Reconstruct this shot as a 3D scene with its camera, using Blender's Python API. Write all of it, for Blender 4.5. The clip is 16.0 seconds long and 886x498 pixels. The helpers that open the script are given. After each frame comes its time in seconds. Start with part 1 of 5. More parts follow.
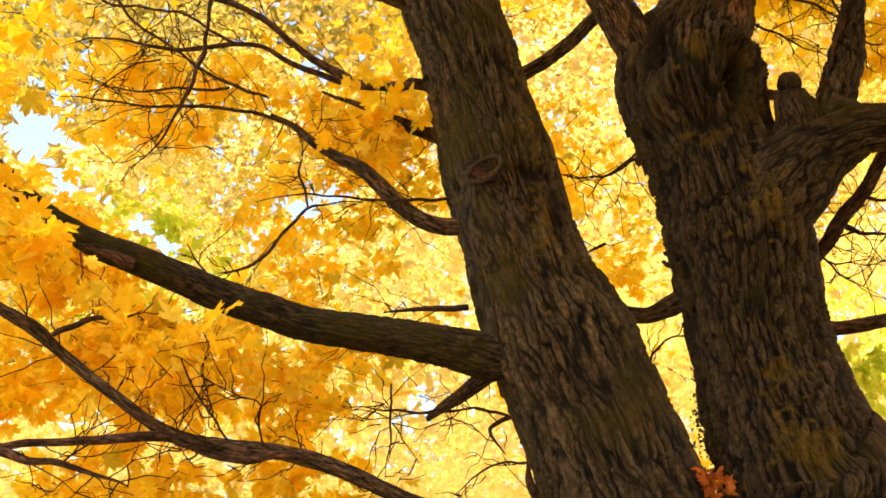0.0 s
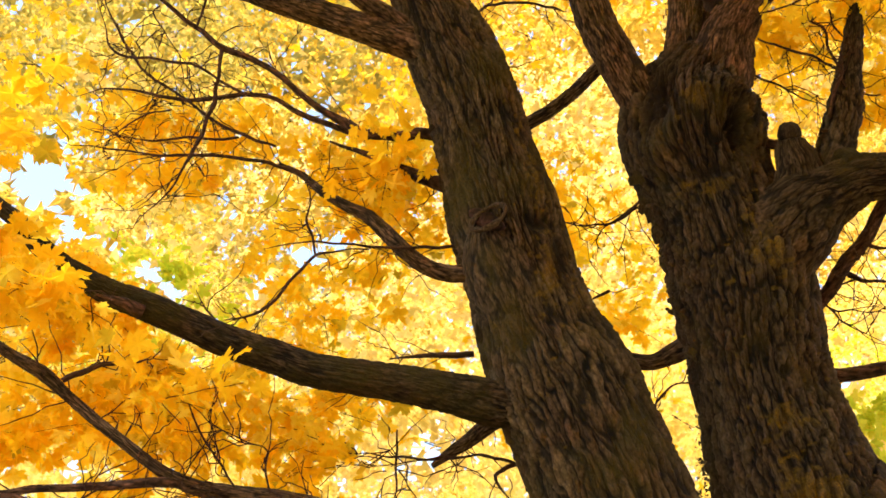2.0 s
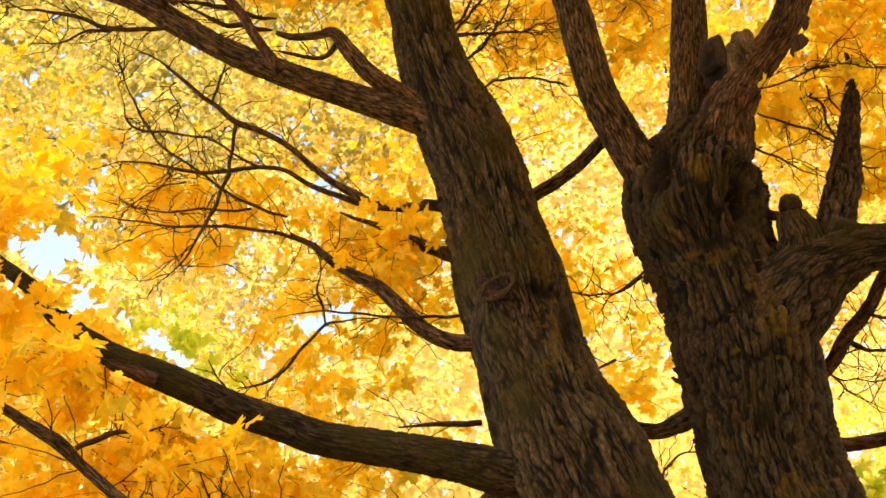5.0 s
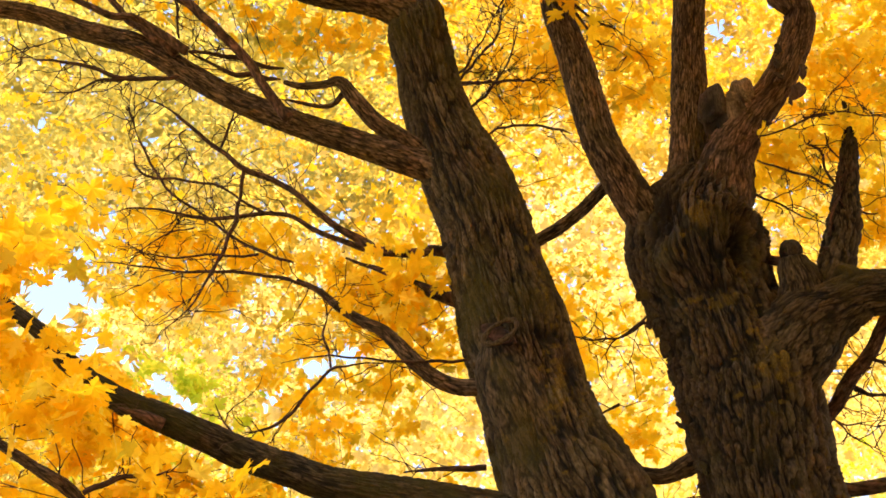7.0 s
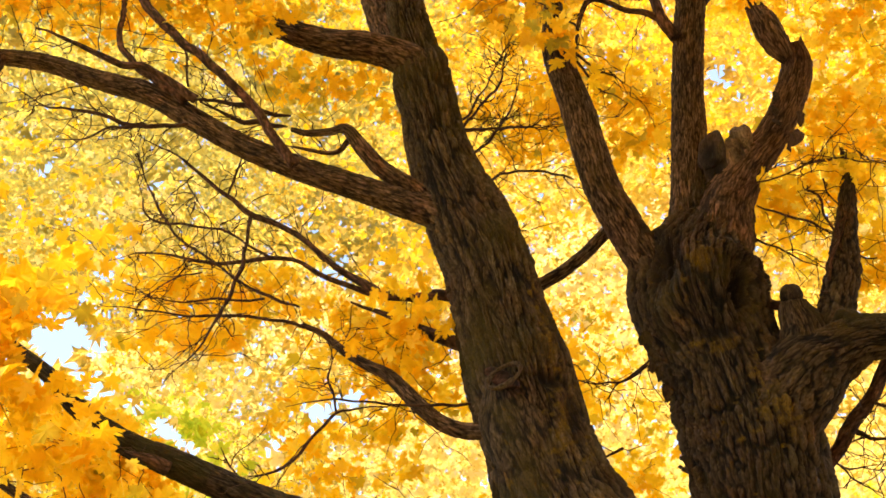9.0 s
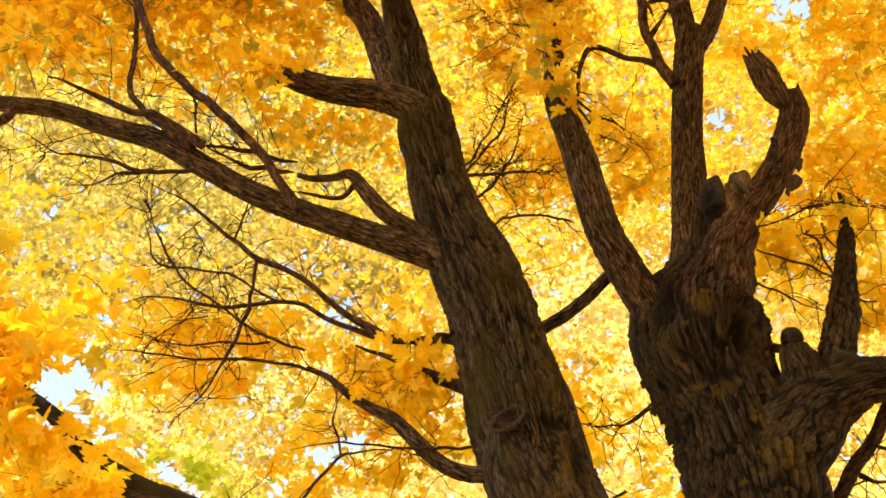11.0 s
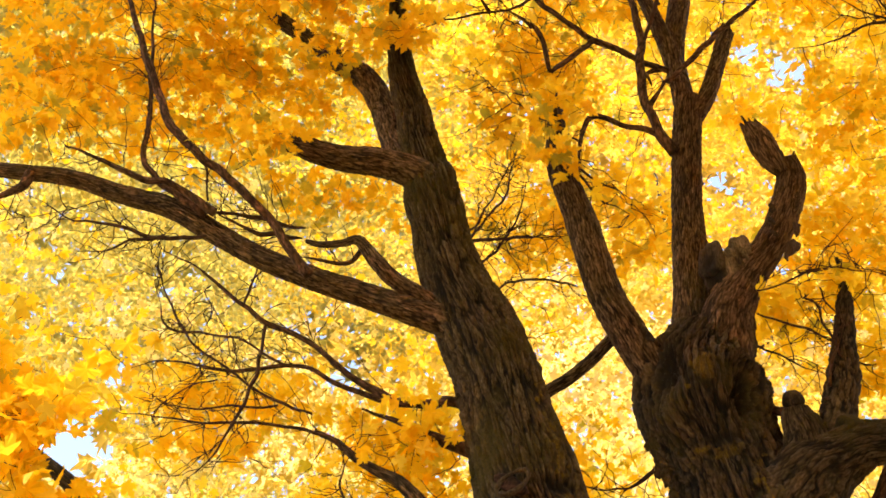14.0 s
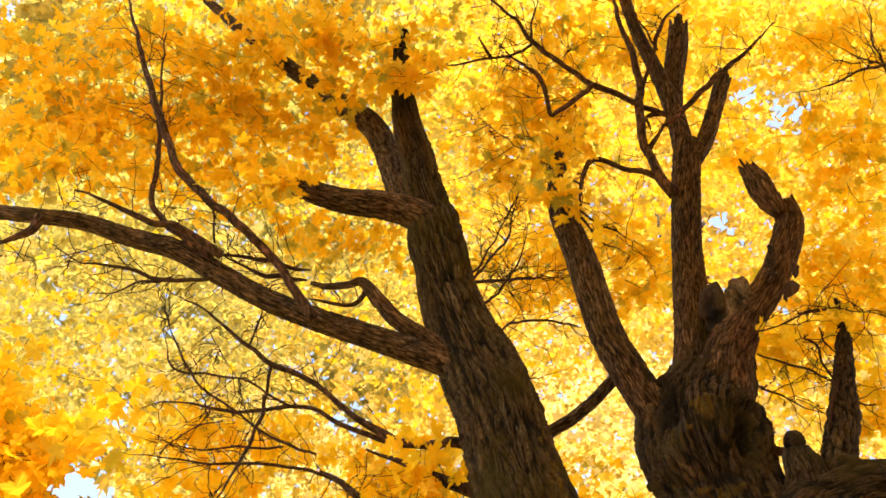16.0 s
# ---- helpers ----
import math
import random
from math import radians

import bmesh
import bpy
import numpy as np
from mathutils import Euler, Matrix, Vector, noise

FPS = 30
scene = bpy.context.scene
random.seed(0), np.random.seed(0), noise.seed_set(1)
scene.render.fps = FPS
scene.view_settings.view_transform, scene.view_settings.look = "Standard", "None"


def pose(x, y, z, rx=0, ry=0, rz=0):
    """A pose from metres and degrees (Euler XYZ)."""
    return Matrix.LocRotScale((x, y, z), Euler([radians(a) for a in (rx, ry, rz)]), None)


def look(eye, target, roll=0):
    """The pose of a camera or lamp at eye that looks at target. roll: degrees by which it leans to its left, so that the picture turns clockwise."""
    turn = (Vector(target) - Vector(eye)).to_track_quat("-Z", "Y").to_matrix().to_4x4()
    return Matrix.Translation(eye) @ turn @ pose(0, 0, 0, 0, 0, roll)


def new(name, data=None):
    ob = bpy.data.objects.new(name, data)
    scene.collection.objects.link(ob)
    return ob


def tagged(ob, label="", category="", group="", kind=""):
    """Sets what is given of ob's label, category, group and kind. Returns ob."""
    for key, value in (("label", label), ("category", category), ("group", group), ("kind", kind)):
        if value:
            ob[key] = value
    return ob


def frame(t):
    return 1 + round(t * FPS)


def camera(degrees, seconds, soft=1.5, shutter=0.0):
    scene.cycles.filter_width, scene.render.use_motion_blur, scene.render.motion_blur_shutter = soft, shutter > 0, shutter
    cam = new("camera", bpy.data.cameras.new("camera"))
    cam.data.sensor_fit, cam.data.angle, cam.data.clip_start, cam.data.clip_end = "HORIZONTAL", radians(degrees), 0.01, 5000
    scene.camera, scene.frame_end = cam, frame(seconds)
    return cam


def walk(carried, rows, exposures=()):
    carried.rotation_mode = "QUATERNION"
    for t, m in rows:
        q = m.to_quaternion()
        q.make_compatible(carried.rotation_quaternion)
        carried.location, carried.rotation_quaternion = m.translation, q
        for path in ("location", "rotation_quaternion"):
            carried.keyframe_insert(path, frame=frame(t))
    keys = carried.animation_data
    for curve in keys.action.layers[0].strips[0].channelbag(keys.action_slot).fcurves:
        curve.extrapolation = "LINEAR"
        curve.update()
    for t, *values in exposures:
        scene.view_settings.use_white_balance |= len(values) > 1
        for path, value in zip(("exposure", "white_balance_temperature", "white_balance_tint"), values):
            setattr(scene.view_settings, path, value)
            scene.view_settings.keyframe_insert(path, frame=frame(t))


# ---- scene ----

SECONDS = 16.0
cam = camera(48.0, SECONDS, soft=1.65)
PATH = [
    (0, pose(0, 0, 1.7, 112, -0, 0)),
    (1, pose(-0.0062, -0.0307, 1.6874, 113.358, -0.07, 0.079)),
    (2, pose(-0.012, -0.0622, 1.6746, 114.705, -0.131, 0.173)),
    (3, pose(-0.0172, -0.0945, 1.6616, 116.038, -0.186, 0.272)),
    (4, pose(-0.0219, -0.1276, 1.6482, 117.352, -0.237, 0.37)),
    (5, pose(-0.0263, -0.1615, 1.6342, 118.646, -0.285, 0.465)),
    (6, pose(-0.0303, -0.1962, 1.6196, 119.921, -0.33, 0.553)),
    (7, pose(-0.034, -0.2317, 1.6041, 121.178, -0.372, 0.635)),
    (8, pose(-0.0374, -0.2681, 1.5876, 122.42, -0.412, 0.712)),
    (9, pose(-0.0406, -0.3053, 1.5701, 123.649, -0.449, 0.784)),
    (10, pose(-0.0436, -0.3433, 1.5513, 124.867, -0.482, 0.856)),
    (11, pose(-0.0465, -0.3822, 1.5311, 126.077, -0.511, 0.929)),
    (12, pose(-0.0492, -0.4219, 1.5094, 127.278, -0.536, 1.004)),
    (13, pose(-0.052, -0.4625, 1.4861, 128.47, -0.555, 1.082)),
    (14, pose(-0.0547, -0.504, 1.461, 129.65, -0.568, 1.164)),
    (15, pose(-0.0575, -0.5464, 1.4339, 130.813, -0.575, 1.245)),
    (16, pose(-0.0604, -0.5896, 1.4048, 131.952, -0.577, 1.322)),
]
walk(cam, PATH, exposures=[(0, 2.38), (16, 2.38)])

# ---- sky and sun ----
SUN_EL, SUN_AZ = 55.0, 190.0          # degrees; azimuth from +y towards +x
world = bpy.data.worlds.new("sky")
scene.world = world
world.use_nodes = True
wn = world.node_tree
sky = wn.nodes.new("ShaderNodeTexSky")
sky.sky_type = "NISHITA"
sky.sun_disc = False
sky.dust_density, sky.air_density, sky.ozone_density = 8.0, 0.8, 0.6
sky.sun_elevation, sky.sun_rotation = radians(SUN_EL), radians(SUN_AZ)
wn.nodes["Background"].inputs["Strength"].default_value = 0.15
wn.links.new(sky.outputs[0], wn.nodes["Background"].inputs["Color"])
sun = new("sun", bpy.data.lights.new("sun", "SUN"))
sun.data.energy, sun.data.angle, sun.data.color = 1.5, radians(0.5), (1.0, 0.95, 0.86)
SUN_WAY = Vector((math.sin(radians(SUN_AZ)) * math.cos(radians(SUN_EL)), math.cos(radians(SUN_AZ)) * math.cos(radians(SUN_EL)), math.sin(radians(SUN_EL))))
sun.matrix_world = look(SUN_WAY * 60, (0, 0, 0))


# ---- materials ----
def material(name):
    m = bpy.data.materials.new(name)
    m.use_nodes = True
    t = m.node_tree
    t.nodes.clear()
    return m, t, t.nodes.new("ShaderNodeOutputMaterial")


def node(t, kind, **values):
    n = t.nodes.new(kind)
    for key, v in values.items():
        n.inputs[key.replace("_", " ")].default_value = v
    return n


def ramp(t, source, stops):
    r = t.nodes.new("ShaderNodeValToRGB")
    while len(r.color_ramp.elements) < len(stops):
        r.color_ramp.elements.new(0.5)
    for e, (p, c) in zip(r.color_ramp.elements, stops):
        e.position, e.color = p, (*c, 1)
    t.links.new(source, r.inputs[0])
    return r.outputs[0]


def mixed(t, fac, a, b):
    m = t.nodes.new("ShaderNodeMix")
    m.data_type = "RGBA"
    for s, v in ((0, fac), (6, a), (7, b)):
        if isinstance(v, (int, float)):
            m.inputs[s].default_value = v
        elif isinstance(v, tuple):
            m.inputs[s].default_value = (*v, 1)
        else:
            t.links.new(v, m.inputs[s])
    return m.outputs[2]


def noise_of(t, vec, scale, detail=4.0, rough=0.6):
    n = node(t, "ShaderNodeTexNoise", Scale=scale, Detail=detail, Roughness=rough)
    t.links.new(vec, n.inputs["Vector"])
    return n.outputs[0]


def scaled(t, c, fac):
    """A colour times a grey value."""
    m = t.nodes.new("ShaderNodeVectorMath")
    m.operation = "MULTIPLY"
    t.links.new(c, m.inputs[0])
    t.links.new(fac, m.inputs[1])
    return m.outputs[0]


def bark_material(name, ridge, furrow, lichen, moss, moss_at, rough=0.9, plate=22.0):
    """Bark: plates greyer than the furrows between them, whose shade is painted near black from the mesh's own relief;
    each plate with its own tone; lichen, moss, fine fibre bump.
    """
    m, t, out = material(name)
    co = t.nodes.new("ShaderNodeTexCoord").outputs["Object"]
    named = {}
    for key in ("relief", "tone", "fibre", "moss", "hollow_shade"):
        named[key] = t.nodes.new("ShaderNodeAttribute")
        named[key].attribute_name = key
    fib = t.nodes.new("ShaderNodeMapping")
    fib.inputs["Scale"].default_value = (1, 1, 0.28)
    t.links.new(named["fibre"].outputs["Vector"], fib.inputs[0])
    grain = noise_of(t, fib.outputs[0], 95, 5, 0.7)
    scaly = noise_of(t, fib.outputs[0], 34, 4, 0.6)
    crumb = noise_of(t, co, 120, 3, 0.6)
    big = noise_of(t, co, 2.3, 5, 0.6)
    mid = noise_of(t, co, 9, 5, 0.65)
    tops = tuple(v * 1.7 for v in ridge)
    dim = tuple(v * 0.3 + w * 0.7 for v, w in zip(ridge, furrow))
    # low relief: the shade of the furrows goes into the colour
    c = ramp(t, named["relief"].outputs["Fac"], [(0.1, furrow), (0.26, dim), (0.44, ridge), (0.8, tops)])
    c = scaled(t, c, ramp(t, named["tone"].outputs["Fac"], [(0.0, (0.6, 0.58, 0.6)), (0.6, (1.0, 1.0, 1.0)), (1.0, (1.35, 1.36, 1.3))]))
    c = scaled(t, c, ramp(t, grain, [(0.34, (0.3, 0.29, 0.29)), (0.5, (1.0, 1.0, 1.0)), (0.68, (1.8, 1.8, 1.75))]))
    c = scaled(t, c, ramp(t, scaly, [(0.3, (0.6, 0.6, 0.6)), (0.62, (1.15, 1.15, 1.15))]))
    red = noise_of(t, co, 3.7, 3, 0.5)
    c = mixed(t, ramp(t, red, [(0.5, (0, 0, 0)), (0.72, (0.45, 0.45, 0.45))]), c, scaled(t, c, ramp(t, red, [(0.0, (1.12, 0.82, 0.86)), (1.0, (1.25, 0.8, 0.86))])))
    c = mixed(t, ramp(t, mid, [(0.57, (0, 0, 0)), (0.76, (0.55, 0.55, 0.55))]), c, scaled(t, mixed(t, 0.0, lichen, lichen), ramp(t, grain, [(0.35, (0.25, 0.25, 0.25)), (0.6, (1.1, 1.1, 1.1))])))
    furry = ramp(t, crumb, [(0.3, (0.3, 0.3, 0.3)), (0.65, (1.35, 1.35, 1.3))])
    c = mixed(t, ramp(t, big, [(moss_at, (0, 0, 0)), (moss_at + 0.16, (0.7, 0.7, 0.7))]), c, scaled(t, mixed(t, 0.0, moss, moss), furry))
    # moss patches, and shade painted near black into the hollows
    for key, tone in (("moss", (0.1, 0.068, 0.008)), ("hollow_shade", (0.006, 0.005, 0.004))):
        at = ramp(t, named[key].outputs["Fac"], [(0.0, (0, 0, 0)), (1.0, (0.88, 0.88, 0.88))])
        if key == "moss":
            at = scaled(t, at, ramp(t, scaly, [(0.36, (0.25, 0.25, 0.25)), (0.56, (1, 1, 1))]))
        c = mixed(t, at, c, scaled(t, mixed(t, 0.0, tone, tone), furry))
    p = node(t, "ShaderNodeBsdfPrincipled", Roughness=rough)
    p.inputs["Specular IOR Level"].default_value = 0.22
    t.links.new(c, p.inputs["Base Color"])
    b = node(t, "ShaderNodeBump", Strength=0.9, Distance=0.007)
    t.links.new(grain, b.inputs["Height"])
    b2 = node(t, "ShaderNodeBump", Strength=0.9, Distance=0.25 / plate)
    t.links.new(scaly, b2.inputs["Height"])
    t.links.new(b.outputs[0], b2.inputs["Normal"])
    t.links.new(b2.outputs[0], p.inputs["Normal"])
    t.links.new(p.outputs[0], out.inputs[0])
    return m


def leaf_material(name, stops, single=False, through_part=0.58, spots=0.3):
    """A thin autumn leaf: light both bounces off it and passes through it; each leaf has its own tint, and fine veins and spots."""
    m, t, out = material(name)
    if single:
        rnd = t.nodes.new("ShaderNodeObjectInfo").outputs["Random"]
    else:
        rnd = t.nodes.new("ShaderNodeNewGeometry").outputs["Random Per Island"]
    co = t.nodes.new("ShaderNodeTexCoord").outputs["Object"]
    c = ramp(t, rnd, stops)
    spot = noise_of(t, co, 34, 3, 0.6)
    c = mixed(t, ramp(t, spot, [(0.52, (0, 0, 0)), (0.75, (spots, spots, spots))]), c, (0.66, 0.33, 0.012))
    d = node(t, "ShaderNodeBsdfDiffuse", Roughness=0.6)
    tr = node(t, "ShaderNodeBsdfTranslucent")
    t.links.new(c, d.inputs[0])
    t.links.new(mixed(t, 0.12, c, (1.0, 0.75, 0.06)), tr.inputs[0])
    a = node(t, "ShaderNodeMixShader", Fac=through_part)
    t.links.new(d.outputs[0], a.inputs[1])
    t.links.new(tr.outputs[0], a.inputs[2])
    g = node(t, "ShaderNodeBsdfGlossy", Roughness=0.45)
    s = node(t, "ShaderNodeMixShader", Fac=0.008)
    t.links.new(a.outputs[0], s.inputs[1])
    t.links.new(g.outputs[0], s.inputs[2])
    t.links.new(s.outputs[0], out.inputs[0])
    return m


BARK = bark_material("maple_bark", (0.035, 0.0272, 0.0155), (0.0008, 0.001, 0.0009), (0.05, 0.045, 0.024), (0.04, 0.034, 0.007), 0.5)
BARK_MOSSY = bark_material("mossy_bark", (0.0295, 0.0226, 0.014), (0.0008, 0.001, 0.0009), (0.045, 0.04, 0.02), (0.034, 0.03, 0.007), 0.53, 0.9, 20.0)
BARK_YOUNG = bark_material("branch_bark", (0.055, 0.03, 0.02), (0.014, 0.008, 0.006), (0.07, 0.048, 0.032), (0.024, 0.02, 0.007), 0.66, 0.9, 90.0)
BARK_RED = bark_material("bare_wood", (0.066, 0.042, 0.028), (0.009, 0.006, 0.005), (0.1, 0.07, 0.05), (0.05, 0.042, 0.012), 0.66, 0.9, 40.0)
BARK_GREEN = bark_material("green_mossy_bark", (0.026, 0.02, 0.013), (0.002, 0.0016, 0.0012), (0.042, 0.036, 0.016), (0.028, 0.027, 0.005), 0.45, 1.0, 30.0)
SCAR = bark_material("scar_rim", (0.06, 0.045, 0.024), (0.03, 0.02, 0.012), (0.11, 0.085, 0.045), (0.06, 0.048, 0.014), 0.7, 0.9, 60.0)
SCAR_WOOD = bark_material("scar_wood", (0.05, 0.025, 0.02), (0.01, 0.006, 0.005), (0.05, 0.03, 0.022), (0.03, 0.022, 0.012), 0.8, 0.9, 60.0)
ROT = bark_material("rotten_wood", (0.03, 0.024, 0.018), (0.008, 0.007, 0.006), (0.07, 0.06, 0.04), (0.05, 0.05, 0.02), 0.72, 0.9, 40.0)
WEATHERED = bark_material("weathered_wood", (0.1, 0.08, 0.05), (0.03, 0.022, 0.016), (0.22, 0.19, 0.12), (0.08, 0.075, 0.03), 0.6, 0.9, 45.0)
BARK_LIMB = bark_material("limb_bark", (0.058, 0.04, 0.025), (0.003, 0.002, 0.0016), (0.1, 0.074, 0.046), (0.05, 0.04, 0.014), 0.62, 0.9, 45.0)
GOLD = [(0.0, (0.5, 0.46, 0.03)), (0.06, (0.74, 0.6, 0.03)), (0.12, (0.92, 0.58, 0.006)), (0.4, (0.93, 0.69, 0.014)), (0.68, (0.94, 0.76, 0.03)), (0.9, (0.95, 0.84, 0.11)), (1.0, (0.92, 0.6, 0.008))]
# PALE carries sunlit and hazy paleness in the leaf colour
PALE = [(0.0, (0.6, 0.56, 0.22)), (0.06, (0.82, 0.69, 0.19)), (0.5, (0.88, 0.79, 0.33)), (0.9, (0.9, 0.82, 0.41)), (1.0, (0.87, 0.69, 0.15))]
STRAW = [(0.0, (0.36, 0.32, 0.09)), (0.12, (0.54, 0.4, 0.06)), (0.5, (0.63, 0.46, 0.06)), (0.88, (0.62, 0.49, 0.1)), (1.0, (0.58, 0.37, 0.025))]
DEEP = [(0.0, (0.34, 0.34, 0.04)), (0.14, (0.54, 0.46, 0.035)), (0.22, (0.78, 0.48, 0.006)), (0.5, (0.8, 0.53, 0.008)), (0.8, (0.82, 0.57, 0.012)), (0.92, (0.86, 0.7, 0.06)), (1.0, (0.78, 0.43, 0.005))]
GREEN = [(0.0, (0.36, 0.55, 0.03)), (0.5, (0.58, 0.72, 0.05)), (1.0, (0.82, 0.8, 0.08))]
LEAF = leaf_material("golden_leaf", GOLD)
AMBER = [(0.0, (0.5, 0.43, 0.03)), (0.15, (0.76, 0.55, 0.02)), (0.25, (0.93, 0.62, 0.008)), (0.7, (0.95, 0.73, 0.02)), (1.0, (0.93, 0.59, 0.008))]
LEAF_ONE = leaf_material("golden_leaf_single", AMBER, single=True)
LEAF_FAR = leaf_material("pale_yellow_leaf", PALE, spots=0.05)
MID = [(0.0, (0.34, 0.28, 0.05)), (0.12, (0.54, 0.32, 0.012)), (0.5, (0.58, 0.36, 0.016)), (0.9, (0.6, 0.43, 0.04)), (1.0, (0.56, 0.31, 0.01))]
# OLIVE carries the shade of unlit leaves in its colour
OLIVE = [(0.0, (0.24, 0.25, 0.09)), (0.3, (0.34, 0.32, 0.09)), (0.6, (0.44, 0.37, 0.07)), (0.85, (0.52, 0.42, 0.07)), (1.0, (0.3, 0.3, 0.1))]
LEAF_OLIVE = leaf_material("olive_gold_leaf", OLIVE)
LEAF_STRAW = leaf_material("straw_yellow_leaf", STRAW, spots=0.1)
LEAF_DEEP = leaf_material("deep_golden_leaf", DEEP)
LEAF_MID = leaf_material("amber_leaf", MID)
LEAF_GREEN = leaf_material("yellow_green_leaf", GREEN)
LEAF_RUST = leaf_material("rust_leaf", [(0.0, (0.3, 0.06, 0.02)), (0.6, (0.42, 0.13, 0.03)), (1.0, (0.5, 0.22, 0.04))], through_part=0.3)


# ---- meshes ----
def linked(name, mesh, mat, parent=None, label="", category="", kind=""):
    mesh.materials.append(mat)
    ob = new(name, mesh)
    if parent is not None:
        ob.parent = parent
    return tagged(ob, label, category, "", kind)


def mesh_of(name, verts, faces, smooth=False, relief=None, fibre=None):
    me = bpy.data.meshes.new(name)
    v = np.asarray(verts, np.float32)
    f = np.asarray(faces, np.int32)
    n, k = f.shape
    me.vertices.add(len(v))
    me.vertices.foreach_set("co", v.ravel())
    me.loops.add(n * k)
    me.loops.foreach_set("vertex_index", f.ravel())
    me.polygons.add(n)
    me.polygons.foreach_set("loop_start", np.arange(0, n * k, k, dtype=np.int32))
    me.polygons.foreach_set("use_smooth", np.full(n, smooth))
    if relief is not None:
        me.attributes.new("relief", "FLOAT", "POINT").data.foreach_set("value", np.asarray(relief, np.float32))
    if fibre is not None:
        me.attributes.new("fibre", "FLOAT_VECTOR", "POINT").data.foreach_set("vector", np.asarray(fibre, np.float32).ravel())
    me.update(calc_edges=True)
    return me


def spline(points, step, rough_below=-9.0):
    """Centres and radii along a smooth curve through (x, y, z, r) points, every step metres, and coarser below a height."""
    p = np.array(points, float)
    p = np.vstack([2 * p[0] - p[1], p, 2 * p[-1] - p[-2]])
    p[:, 3] = np.maximum(p[:, 3], 0.002)
    out = []
    for a, b, c, d in zip(p, p[1:], p[2:], p[3:]):
        n = max(2, int(np.linalg.norm(c[:3] - b[:3]) / (step * (6 if c[2] < rough_below else 1))))
        u = np.linspace(0, 1, n, endpoint=False)[:, None]
        out.append(0.5 * (2 * b + (c - a) * u + (2 * a - 5 * b + 4 * c - d) * u**2 + (3 * b - a - 3 * c + d) * u**3))
    out.append(p[-2][None])
    q = np.vstack(out)
    q[:, 3] = np.maximum(q[:, 3], 0.0015)
    return q[:, :3], q[:, 3]


def hashed(i, j, k):
    h = np.sin(i * 127.1 + j * 311.7 + k * 74.7) * 43758.5453
    return h - np.floor(h)


def cells(u, v, period, k):
    """For points of a strip that closes on itself after period cells: the distance from the border of the nearest cell, the cell's own number and the way from its middle."""
    iu, iv = np.floor(u), np.floor(v)
    f1, f2, own, du, dv = np.full(u.shape, 9.0), np.full(u.shape, 9.0), np.zeros(u.shape), np.zeros(u.shape), np.zeros(u.shape)
    for a in (-1, 0, 1):
        for b in (-1, 0, 1):
            ci, cj = iu + a, iv + b
            w = np.mod(ci, period)
            x, y = u - ci - hashed(w, cj, k) * 0.9, v - cj - hashed(w, cj, k + 5) * 0.9
            d = np.hypot(x, y)
            near = d < f1
            f2 = np.where(near, f1, np.minimum(f2, d))
            own = np.where(near, hashed(w, cj, k + 9), own)
            du, dv = np.where(near, x, du), np.where(near, y, dv)
            f1 = np.where(near, d, f1)
    return f2 - f1, own, du, dv


def drift(u, v, period, k):
    """Smooth random values from -1 to 1 on a strip that closes on itself after period cells."""
    iu, iv = np.floor(u), np.floor(v)
    fu, fv = u - iu, v - iv
    fu, fv = fu * fu * (3 - 2 * fu), fv * fv * (3 - 2 * fv)
    a, b = np.mod(iu, period), np.mod(iu + 1, period)
    low = hashed(a, iv, k) * (1 - fu) + hashed(b, iv, k) * fu
    top = hashed(a, iv + 1, k) * (1 - fu) + hashed(b, iv + 1, k) * fu
    return 2 * (low * (1 - fv) + top * fv) - 1


def waves(a, v, k, freq, n=5):
    """Smooth random relief round (a, an angle) and along (v, metres) a limb."""
    s = 0
    for i in range(n):
        s = s + np.sin((i % 4 + 1) * a * (1 if i % 2 else -1) + v * freq * (0.6 + 0.5 * i) + 6.28 * hashed(i, k, 3.0)) / (1 + 0.4 * i)
    return s / 2.2


BRANCH_LINES = []


